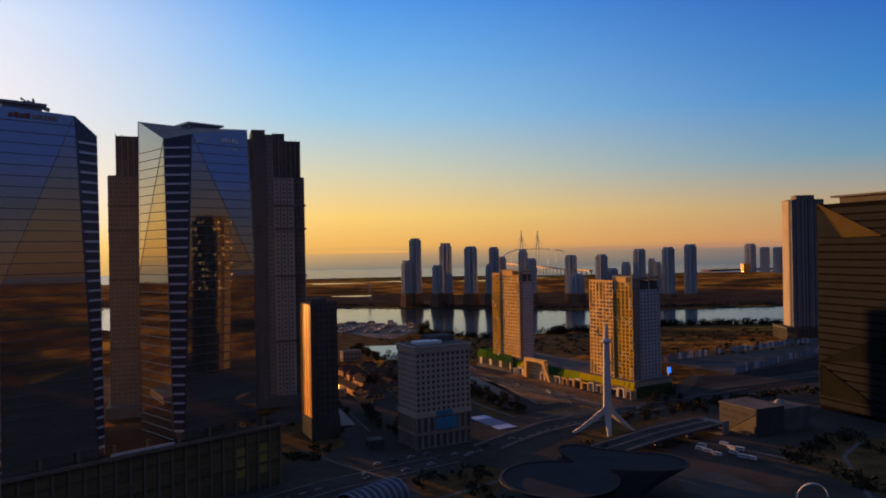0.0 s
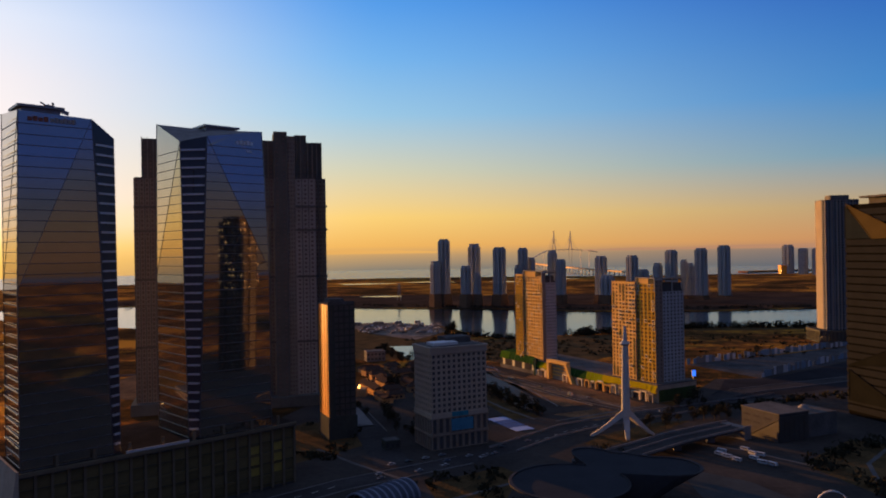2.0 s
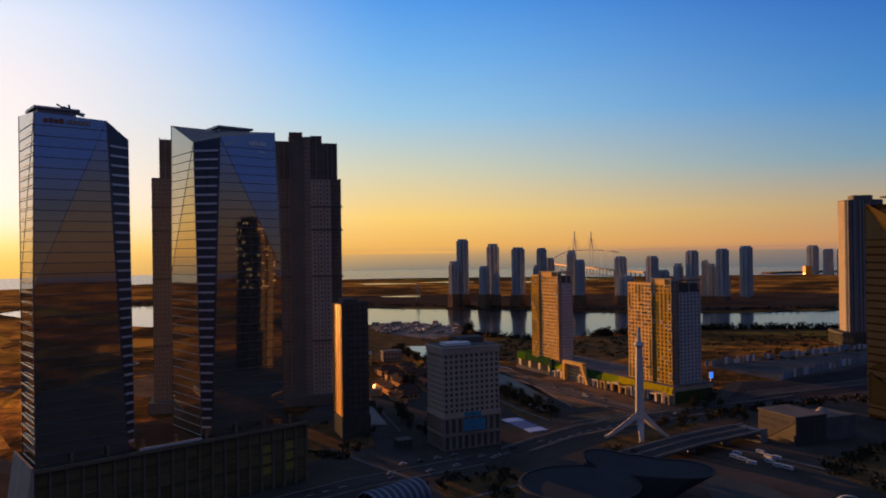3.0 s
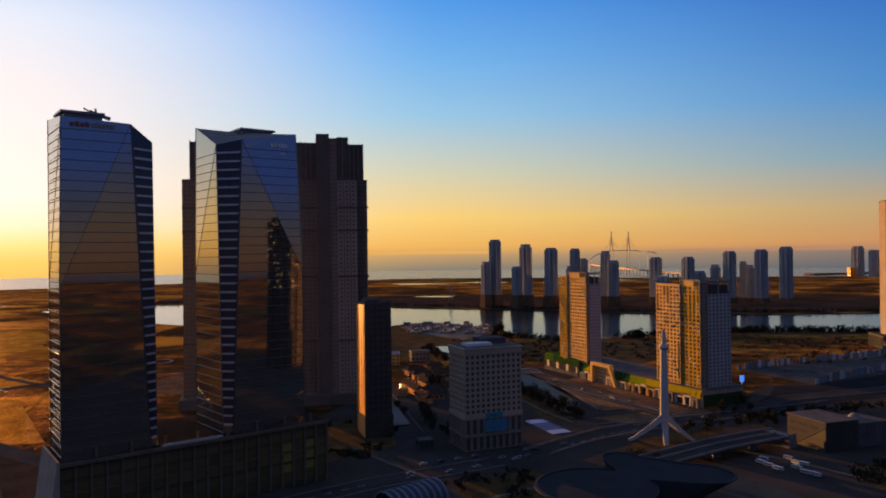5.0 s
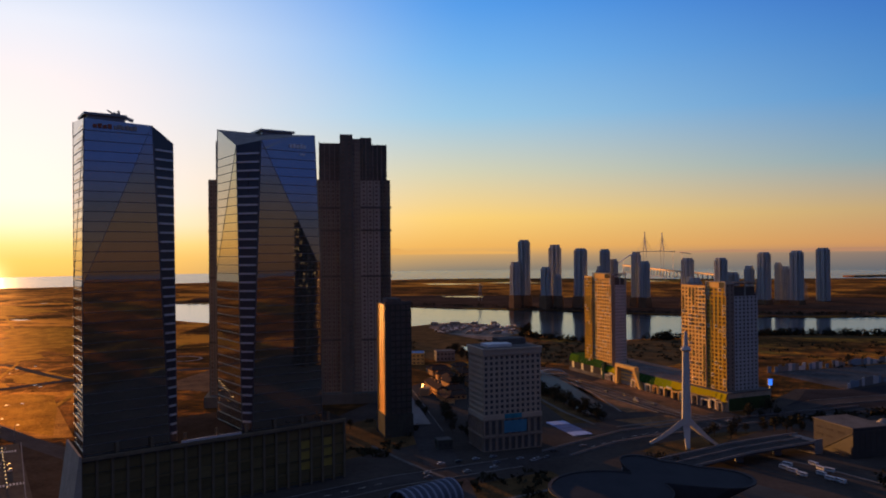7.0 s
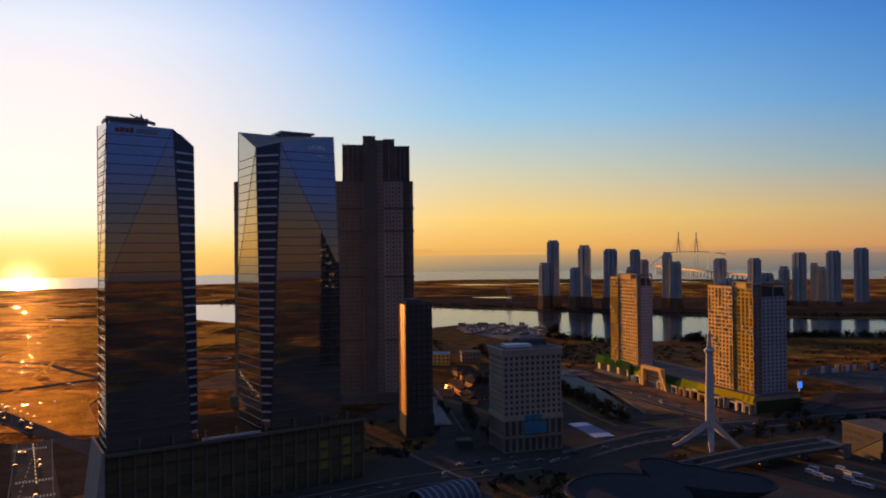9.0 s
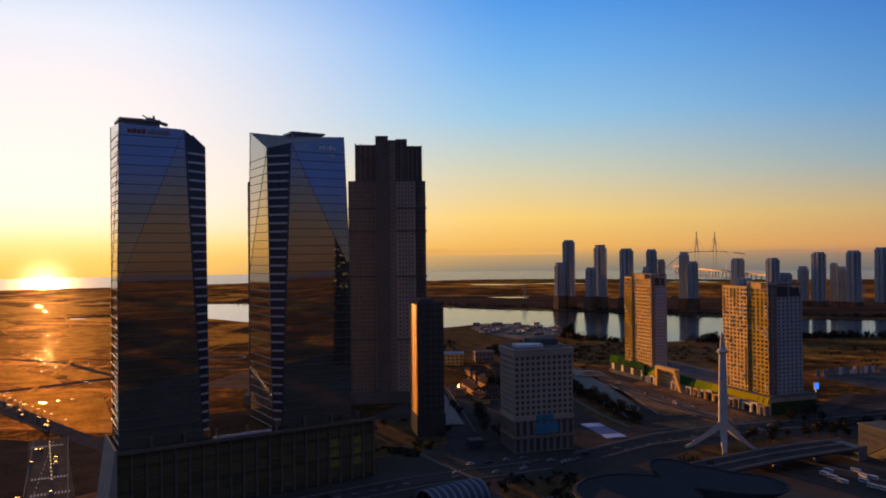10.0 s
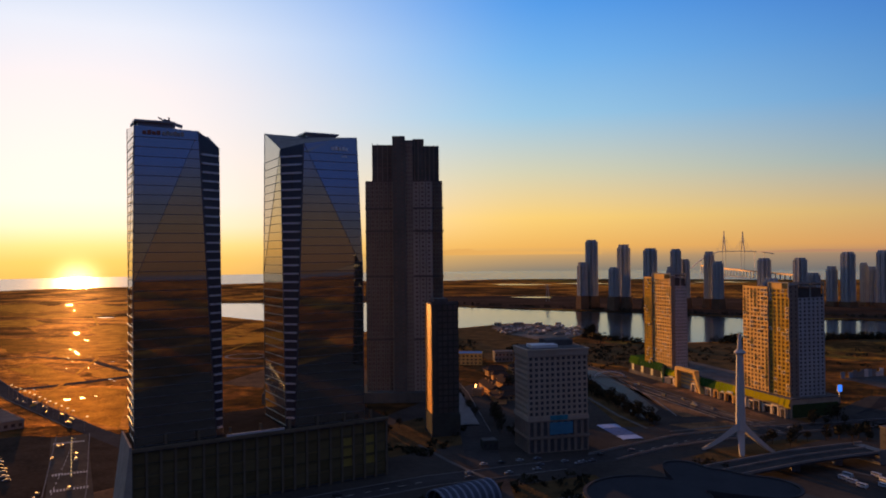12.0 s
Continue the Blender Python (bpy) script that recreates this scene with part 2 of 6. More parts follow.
APTWALL = mat("apartment_cladding", (0.20, 0.21, 0.20), 0.7, var=0.25, scale=0.06)
APTLIGHT = mat("apartment_light_cladding", (0.28, 0.29, 0.285), 0.7, var=0.2, scale=0.06)
APTDARK = mat("apartment_dark_cladding", (0.105, 0.12, 0.12), 0.7, var=0.3, scale=0.06)
APTGLASS = mat("apartment_glass", (0.11, 0.095, 0.09), 0.3, 0.0, var=0.5, scale=0.15, spec=0.5)
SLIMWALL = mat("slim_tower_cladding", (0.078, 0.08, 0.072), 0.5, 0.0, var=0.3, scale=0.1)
# the low sun's orange is put into this wall colour
SLIMSIDE = mat("sunlit_orange_wall", (0.82, 0.34, 0.04), 0.5, 0.0, var=0.25, scale=0.1, spec=0.08)
# dark stone, deepened and cooled so its colour takes the sun off it
GSTONE = mat("shade_deepened_stone", (0.019, 0.021, 0.0255), 0.6, var=0.25, scale=0.1, rnd=0.2)
# real pale piers; on the flank this tone stands for sunlight
ROUNDPALE = mat("pale_pier_and_sunny_flank", (0.27, 0.235, 0.2), 0.75, var=0.15, scale=0.06)
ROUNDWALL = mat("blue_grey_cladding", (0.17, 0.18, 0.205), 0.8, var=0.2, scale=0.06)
# gold is the sunlight caught by the facet, put into its colour
GOLDPANEL = mat("sunlit_gold_facet", (0.075, 0.055, 0.022), 0.6, 0.0, var=0.2, scale=0.1)
# grey wall tone, with some distance haze put into the colour
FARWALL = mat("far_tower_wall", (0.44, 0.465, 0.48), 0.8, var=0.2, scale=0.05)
FARDARK = mat("far_tower_glass", (0.12, 0.13, 0.16), 0.3, var=0.3, scale=0.05, spec=0.5)
MALLGREEN = mat("green_panel", (0.06, 0.13, 0.016), 0.5, var=0.35, scale=0.06, rnd=0.3)
MALLYELLOW = mat("yellow_panel", (0.36, 0.29, 0.01), 0.5, var=0.25, scale=0.06, rnd=0.3)
MALLLIME = mat("lime_panel", (0.20, 0.25, 0.012), 0.5, var=0.35, scale=0.06, rnd=0.3)
MALLDEEP = mat("deep_green_panel", (0.03, 0.075, 0.02), 0.5, var=0.35, scale=0.06, rnd=0.3)
LEAF = mat("leaves", (0.042, 0.04, 0.027), 0.9, var=0.5, scale=0.3)
BARK = mat("bark", (0.08, 0.06, 0.045), 0.9, var=0.3, scale=2)
BLUEROOF = mat("blue_roof", (0.10, 0.18, 0.36), 0.5, var=0.2, scale=0.2)
BOWL = mat("bowl_metal", (0.06, 0.06, 0.066), 0.6, 0.1, var=0.25, scale=0.1)
BOWLROOF = mat("bowl_roof", (0.042, 0.045, 0.053), 0.8, var=0.2, scale=0.08)
MARINA = mat("marina_deck", (0.28, 0.22, 0.18), 0.7, var=0.7, scale=0.05, fine=5)


def water_mat(name, col, rough, size, height):
    m = bpy.data.materials.new(name)
    m.use_nodes = True
    nt = m.node_tree
    b = nt.nodes["Principled BSDF"]
    b.inputs["Base Color"].default_value = (*col, 1)
    b.inputs["Roughness"].default_value, b.inputs["IOR"].default_value = rough, 1.33
    tc, n, bp = nt.nodes.new("ShaderNodeTexCoord"), nt.nodes.new("ShaderNodeTexNoise"), nt.nodes.new("ShaderNodeBump")
    n.inputs["Scale"].default_value, n.inputs["Detail"].default_value = size, 3
    nt.links.new(tc.outputs["Object"], n.inputs["Vector"])
    nt.links.new(n.outputs[0], bp.inputs["Height"])
    bp.inputs["Distance"].default_value = height
    nt.links.new(bp.outputs[0], b.inputs["Normal"])
    return m


WATER = water_mat("canal_water", (0.02, 0.03, 0.04), 0.13, 0.05, 0.12)
SEA = water_mat("sea_water", (0.05, 0.065, 0.062), 0.2, 0.03, 2.5)
SEA.node_tree.nodes["Principled BSDF"].inputs["Specular IOR Level"].default_value = 0.16

# ---- builders ----


class MB:
    """Collects quads and boxes for one mesh."""

    def __init__(self):
        self.v, self.f, self.m = [], [], []

    def poly(self, pts, mi=0):
        i = len(self.v)
        self.v += [tuple(p) for p in pts]
        self.f.append(tuple(range(i, i + len(pts))))
        self.m.append(mi)

    def box(self, x0, y0, z0, x1, y1, z1, mi=0):
        self.prism([(x0, y0), (x1, y0), (x1, y1), (x0, y1)], z0, z1, mi)

    def prism(self, pts, z0, z1, mi=0, top=None):
        """Upright prism over a plan that runs anticlockwise; top: another plan for the upper end."""
        top = top or pts
        n, i = len(pts), len(self.v)
        self.v += [(x, y, z0) for x, y in pts] + [(x, y, z1) for x, y in top]
        fs = [(i + k, i + (k + 1) % n, i + n + (k + 1) % n, i + n + k) for k in range(n)]
        fs += [tuple(i + n - 1 - k for k in range(n)), tuple(i + n + k for k in range(n))]
        self.f += fs
        self.m += [mi] * len(fs)

    def beam(self, a, b, w, h=None, mi=0):
        """A square bar from a to b."""
        a, b, h = Vector(a), Vector(b), h or w
        d = (b - a).normalized()
        s = d.cross(Vector((0, 0, 1)))
        s = s.normalized() if s.length > 1e-4 else Vector((1, 0, 0))
        t = s.cross(d)
        i = len(self.v)
        for p in (a, b):
            for q, r in ((-1, -1), (1, -1), (1, 1), (-1, 1)):
                self.v.append(tuple(p + s * (q * w / 2) + t * (r * h / 2)))
        self.f += [(i, i + 1, i + 5, i + 4), (i + 1, i + 2, i + 6, i + 5), (i + 2, i + 3, i + 7, i + 6), (i + 3, i, i + 4, i + 7), (i + 3, i + 2, i + 1, i), (i + 4, i + 5, i + 6, i + 7)]
        self.m += [mi] * 6

    def mesh(self, name, mats):
        me = bpy.data.meshes.new(name)
        me.from_pydata(self.v, [], self.f)
        for m in mats if isinstance(mats, (list, tuple)) else [mats]:
            me.materials.append(m)
        me.polygons.foreach_set("material_index", self.m)
        me.update()
        return me

    def make(self, name, mats, parent=None, label="", kind=""):
        ob = new(name, self.mesh(name, mats))
        ob.parent = parent
        if label or kind:
            tagged(ob, label, kind=kind)
        return ob


def thing(name, x, y, turn=0.0, label="", category="", group="", kind="", z=0.0):
    e = new(name)
    e.matrix_basis = pose(x, y, z, 0, 0, turn)
    return tagged(e, label, category, group, kind)


def box_part(name, parent, dims, m, label=""):
    b = MB()
    b.box(*dims)
    return b.make(name, m, parent, label)


def face(wall, glass, p0, p1, z0, z1, cols, rows, wf, hf, depth, panes=None):
    """A wall from p0 to p1 (outside on the right hand) with cols x rows openings that go in by depth."""
    a, b = Vector((*p0, 0)), Vector((*p1, 0))
    u = (b - a).normalized()
    n = Vector((u.y, -u.x, 0))
    W, H = (b - a).length, z1 - z0
    cw, ch = W / cols, H / rows
    mx, mz = cw * (1 - wf) / 2, ch * (1 - hf) / 2
    at = lambda s, z, d=0.0: tuple(a + u * s - n * d + Vector((0, 0, z)))
    for c in range(cols):
        s0, s1 = c * cw, (c + 1) * cw
        for e0, e1 in ((s0, s0 + mx), (s1 - mx, s1)):
            wall.poly([at(e0, z0), at(e1, z0), at(e1, z1), at(e0, z1)])
        q0, q1 = s0 + mx, s1 - mx
        for q in (q0, q1):
            pts = [at(q, z0), at(q, z0, depth), at(q, z1, depth), at(q, z1)]
            wall.poly(pts if q == q0 else pts[::-1])
        for r in range(rows):
            b0 = z0 + r * ch
            w0, w1, b1 = b0 + mz, b0 + ch - mz, b0 + ch
            if mz > 1e-4:
                wall.poly([at(q0, b0), at(q1, b0), at(q1, w0), at(q0, w0)])
                wall.poly([at(q0, w1), at(q1, w1), at(q1, b1), at(q0, b1)])
                wall.poly([at(q0, w0), at(q1, w0), at(q1, w0, depth), at(q0, w0, depth)])
                wall.poly([at(q0, w1, depth), at(q1, w1, depth), at(q1, w1), at(q0, w1)])
            if glass is not None:
                glass.poly([at(q0, w0, depth * 0.95), at(q1, w0, depth * 0.95), at(q1, w1, depth * 0.95), at(q0, w1, depth * 0.95)])
            if panes is not None:
                panes.append((at((q0 + q1) / 2, w0, depth * 0.95), math.degrees(math.atan2(u.y, u.x)), q1 - q0, w1 - w0))


def sheet(name, pts, z, m, label, cat, kind="structure", thick=0.0):
    """Flat ground piece over any plan, with a rim of the given thickness below it."""
    from_poly = [Vector((x, y, 0)) for x, y in pts]
    if sum(p.x * q.y - q.x * p.y for p, q in zip(from_poly, from_poly[1:] + from_poly[:1])) < 0:
        from_poly.reverse()
    bm = bmesh.new()
    vs = [bm.verts.new((p.x, p.y, z)) for p in from_poly]
    for a, b, c in tessellate_polygon([from_poly]):
        q = (vs[a], vs[b], vs[c])
        up = (q[1].co - q[0].co).cross(q[2].co - q[0].co).z
        bm.faces.new(q if up > 0 else q[::-1])
    if thick:
        lo = [bm.verts.new((p.x, p.y, z - thick)) for p in from_poly]
        for i in range(len(vs)):
            j = (i + 1) % len(vs)
            bm.faces.new((lo[i], lo[j], vs[j], vs[i]))
    me = bpy.data.meshes.new(name)
    bm.to_mesh(me)
    bm.free()
    me.materials.append(m)
    return tagged(new(name, me), label, cat, kind=kind)


def strip(name, pts, width, z, m, label, cat, kind="structure", thick=0.0):
    """A road-like band along a line."""
    P = [Vector((x, y, 0)) for x, y in pts]
    left, right = [], []
    for i, p in enumerate(P):
        d = (P[min(i + 1, len(P) - 1)] - P[max(i - 1, 0)]).normalized()
        n = Vector((-d.y, d.x, 0)) * width / 2
        left.append((p + n).to_2d())
        right.append((p - n).to_2d())
    return sheet(name, [tuple(q) for q in right + left[::-1]], z, m, label, cat, kind, thick)


def ribbon(b, pts, w, h, shift=0.0, lift=0.0):
    """One bar of w x h swept along 3D points, moved sideways by shift."""
    P = [Vector(p) for p in pts]
    base = len(b.v)
    for i, p in enumerate(P):
        d = P[min(i + 1, len(P) - 1)] - P[max(i - 1, 0)]
        n = Vector((-d.y, d.x, 0)).normalized()
        for q, r in ((-1, -1), (1, -1), (1, 1), (-1, 1)):
            b.v.append(tuple(p + n * (shift + q * w / 2) + Vector((0, 0, lift + r * h / 2))))
    for i in range(len(P) - 1):
        k = base + i * 4
        for j in range(4):
            b.f.append((k + j, k + 4 + j, k + 4 + (j + 1) % 4, k + (j + 1) % 4))
            b.m.append(0)
    e = base + 4 * (len(P) - 1)
    b.f += [(base, base + 1, base + 2, base + 3), (e + 3, e + 2, e + 1, e)]
    b.m += [0, 0]


# ---- ground and water ----
NEAR_SHORE = [(2600, 1150), (900, 1100), (640, 1085), (492, 1077), (400, 1085), (315, 1083), (250, 1055), (196, 1026), (129, 1002), (90, 985), (50, 968), (10, 1000), (-20, 1060),
              (-50, 1130), (-83, 1155), (-130, 1200), (-179, 1195), (-230, 1120), (-300, 1060), (-367, 1033), (-450, 1070), (-540, 1143), (-610, 1169), (-748, 1240), (-900, 1330)]
FAR_SHORE = [(-1050, 1450), (-1060, 1560), (-990, 1610), (-870, 1630), (-638, 1690), (-430, 1600), (-227, 1520), (-107, 1493), (75, 1440), (179, 1390), (300, 1365), (428, 1360), (637, 1394), (1000, 1500), (2600, 1800)]
SEA_SHORE = [(2600, 2700), (1800, 3050), (1418, 3123), (1113, 3145), (800, 3120), (500, 3113), (200, 3180), (-104, 3212), (-378, 3211), (-625, 3150), (-766, 3013), (-1050, 2990), (-1359, 2908), (-1580, 2700),
             (-1900, 2375), (-2096, 2270), (-2164, 2060), (-2600, 1700), (-3300, 900)]
BEHIND = [(-3600, -500), (-3000, -2600), (0, -3600), (3000, -2600), (3600, 0)]
sheet("ground", NEAR_SHORE + FAR_SHORE + SEA_SHORE + BEHIND, 0.0, GROUND, "dry brown winter land round the canal", "ground", thick=4.0)
RING = [(4700 * math.cos(a * math.pi / 60), 4700 * math.sin(a * math.pi / 60)) for a in range(120)]
sea = MB()
sea.poly([(x, y, -1.7) for x, y in RING])
tagged(sea.make("sea", SEA), "hazy grey evening sea reaching the horizon", "water", kind="structure")
sheet("canal", [(x, y - 12) for x, y in NEAR_SHORE] + [(x - 12, y + 12) for x, y in FAR_SHORE], -1.5, WATER, "calm wide canal reflecting sky and towers", "water")

# ---- twin glass office towers on their podium ----
OX, OY, OTURN = -177.2, 281.8, 45.0


def lerp(a, b, k):
    return tuple(p + (q - p) * k for p, q in zip(a, b))


def glass_face(parent, lo0, lo1, up0, up1, mid, mid_on, floors, m_glass):
    """A curtain wall between two uprights that folds along a diagonal: lo0-lo1 below, up0-up1 above,
    with a kink at mid on upright 0 or 1. One glass band and one sill line for each floor."""
    zs0 = [lo0, mid, up0] if mid_on == 0 else [lo0, up0]
    zs1 = [lo1, mid, up1] if mid_on == 1 else [lo1, up1]

    ztop = min(zs0[-1][2], zs1[-1][2])

    def on(chain, k):
        if k > 0.999:
            return Vector(chain[-1])
        z = ztop * k
        for a, b in zip(chain, chain[1:]):
            if z <= b[2] + 1e-6:
                return Vector(lerp(a, b, (z - a[2]) / (b[2] - a[2])))
        return Vector(chain[-1])

    out = (Vector(lo1) - Vector(lo0)).cross(Vector((0, 0, 1))).normalized()
    # the diagonal fold, from the kink to the top of the other upright
    f0, f1 = (Vector(mid), Vector(up1)) if mid_on == 0 else (Vector(up0), Vector(mid))

    def fold_point(k):
        a, b = on(zs0, k), on(zs1, k)
        zm = (a.z + b.z) / 2
        lo, hi = (f0, f1) if f0.z < f1.z else (f1, f0)
        if lo.z < zm < hi.z:
            return lo.lerp(hi, (zm - lo.z) / (hi.z - lo.z))
        return a.lerp(b, 0.5)

    lines = MB()
    for i in range(floors):
        k0, k1 = i / floors, (i + 1) / floors
        a0, b0, a1, b1 = on(zs0, k0), on(zs1, k0), on(zs0, k1), on(zs1, k1)
        c0, c1 = fold_point(k0), fold_point(k1)
        g = MB()
        for p, q, r, s in ((a0, c0, c1, a1), (c0, b0, b1, c1)):
            g.poly([p, q, r, s])
            g.poly([p - out * 0.3, s - out * 0.3, r - out * 0.3, q - out * 0.3])
        g.make("glass_band", m_glass, parent)
        for p, q in ((a0, c0), (c0, b0)):
            lines.beam(p + out * 0.1, q + out * 0.1, 0.25, 0.32)
    lines.beam(f0 + out * 0.05, f1 + out * 0.05, 0.2, 0.2)
    for ch in (zs0, zs1):
        for a, b in zip(ch, ch[1:]):
            lines.beam(Vector(a), Vector(b), 0.35, 0.35)
    lines.make("mullions", SILL, parent, "dark horizontal mullion lines")


def office_tower(s0, size, deep, corners, cut, kink, label, roof_box, strip_corner, floors=33, thin=1.0):
    """A square glass tower; corners S, E, N, W with roof heights, one corner cut by a strip of ledges
    that widens upwards (cut: leg below, leg above; thin: share of it on the far side)."""
    t = thing("office_tower", OX + s0 * 0.70711, OY + s0 * 0.70711, OTURN, label, "office tower", "twin glass office towers", z=30.96)
    base = [(0, 0), (size, 0), (size, deep), (0, deep)]
    zt = [h - 31 for h in corners]
    lo, up = [], []
    for i, (x, y) in enumerate(base):
        lo.append((x, y, 0.0))
        up.append((x, y, zt[i]))
    i = strip_corner
    prv, nxt = (i - 1) % 4, (i + 1) % 4

    def leg(k, other, d, z):
        d0 = Vector(base[other]) - Vector(base[k])
        p = Vector(base[k]) + d0.normalized() * d
        return (p.x, p.y, z)

    cz = zt[i]
    # the strip runs from the end of the previous face to the start of the next face
    sl0, sl1 = leg(i, prv, cut[0], 0.0), leg(i, nxt, cut[0] * thin, 0.0)
    hz0, hz1 = cut[2] - 31, cut[3] - 31
    su0, su1 = leg(i, prv, cut[1], hz0), leg(i, nxt, cut[1] * thin, hz1)
    order = []
    for k in range(4):
        k2 = (k + 1) % 4
        a_lo, a_up = (sl1, su1) if k == i else (lo[k], up[k])
        b_lo, b_up = (sl0, su0) if k2 == i else (lo[k2], up[k2])
        on, drop, push = kink[k]
        edge_lo, edge_up = (a_lo, a_up) if on == 0 else (b_lo, b_up)
        zk = edge_up[2] * drop
        mid = (edge_lo[0] + push[0], edge_lo[1] + push[1], zk)
        if on == 0:
            a_lo = (mid[0], mid[1], 0.0)
        else:
            b_lo = (mid[0], mid[1], 0.0)
        glass_face(t, a_lo, b_lo, a_up, b_up, mid, on, floors, CURTAIN)
        order.append(a_up)
        if k2 == i:
            order.append(b_up)
    # strip: dark glass with a pale ledge at every floor
    body = MB()
    body.poly([sl0, sl1, su1, su0])
    body.make("strip_glass", STRIPGLASS, t, "dark louvred corner strip")
    out = (Vector(sl1) - Vector(sl0)).cross(Vector((0, 0, 1))).normalized()
    top = min(hz0, hz1)
    for f in range(1, floors):
        z = top * f / floors
        a = Vector(lerp(sl0, su0, z / hz0))
        b = Vector(lerp(sl1, su1, z / hz1))
        w = (b - a).normalized()
        l = MB()
        l.beam(a + w * 0.6 + out * 0.35, b - w * 0.6 + out * 0.35, 0.8, 0.9)
        l.make("ledge", LEDGE, t, "")
    # sloping roof and the rooms on it
    r = MB()
    cen = (size / 2, deep / 2, max(zt) - 3.5)
    for a, b in zip(order, order[1:] + order[:1]):
        r.poly([a, b, cen])
    r.make("roof", SEAMROOF, t, "grey sloping roof")
    core = MB()
    core.box(4, 4, 0, size - 4, deep - 4, min(zt) - 14)
    core.make("core", RESDARK, t)
    x0, y0, x1, y1, z0, z1 = roof_box
    rb = MB()
    rb.box(x0, y0, z0 - 31, x1, y1, z1 - 31 - 1)
    room = rb.make("plant_room", STEEL, t, "grey rooftop plant room with an overhanging lid")
    box_part("lid", room, (x0 - 1.5, y0 - 1.5, z1 - 32, x1 + 1.5, y1 + 1.5, z1 - 31), STEEL)
    return t


K0 = (0, 0)
tower_b = office_tower(74, 38, 38, [171, 178, 182, 183], (3.7, 9.4, 171, 173.2),
                       [(1, 0.53, (2.0, -2.0)), (1, 0.5, K0), (1, 0.5, K0), (0, 0.5, (-1.5, -1.5))],
                       "dark blue glass office tower with a folded facade and louvred corner", (17, 18, 33, 30, 177, 181.9), 0)
tower_a = office_tower(4, 38.5, 30, [176.4, 169, 178, 179], (3.5, 10.5, 175.6, 169),
                       [(0, 0.5, (-1.2, -1.2)), (1, 0.5, K0), (1, 0.5, K0), (0, 0.5, K0)],
                       "dark blue glass office tower with a louvred corner and rooftop crane", (1.5, 1.6, 16, 15, 173, 179.2), 1, thin=0.5)


for f in range(2, 33):
    z = 147 * f / 33
    l = MB()
    x = -1.25 * min(1.0, 2.0 - z / 73.5)
    l.beam((x, 0.8, z), (x + 0.4, 28, z), 0.3, 0.3)
    l.make("side_ledge", GOLDLEDGE, tower_a)


def sign(parent, x, z, n, w, h, m, label, y=-0.55):
    for k in range(n):
        box_part("sign_bar", parent, (x + k * w * 1.25, y, z, x + k * w * 1.25 + w, y + 0.3, z + h * (0.8 + 0.2 * (k % 2))), m, label if k == 0 else "")


SIGNBLUE = mat("sign_pale_blue", (0.7, 0.78, 0.92), 0.5)
SIGNRED = mat("sign_red", (0.30, 0.12, 0.09), 0.5)
SIGNGREY = mat("sign_grey", (0.34, 0.33, 0.34), 0.5)
sign(tower_b, 24, 139.5, 5, 1.5, 2.2, SIGNBLUE, "pale blue sign shape")
sign(tower_b, 29.5, 136.0, 3, 0.8, 1.1, SIGNBLUE, "pale blue sign shape")
sign(tower_a, 3.5, 141.5, 4, 1.6, 2.0, SIGNRED, "small red sign shape")
sign(tower_a, 12, 141.5, 6, 1.3, 2.0, SIGNGREY, "pale sign shape")


def roof_crane():
    b = MB()
    b.box(-2.2, -2.2, 0, 2.2, 2.2, 3.0)
    b.box(-1.2, -1.2, 3.0, 1.2, 1.2, 5.5)
    t = thing("roof_crane", -174.5, 312, 45, "grey window-cleaning crane with a raised jib on the roof", "crane", z=175.2)
    b.make("carriage", STEEL, t)
    j = MB()
    j.beam((4.8, 0, 5.0), (-4.0, 0, 7.6), 1.7, 1.4)
    j.beam((-3.6, 0, 7.3), (-6.4, 0, 9.0), 0.6)
    j.beam((-1.0, 0, 6.6), (-1.6, 0, 9.2), 0.8)
    j.make("jib", STEEL, t)
    return t


roof_crane()


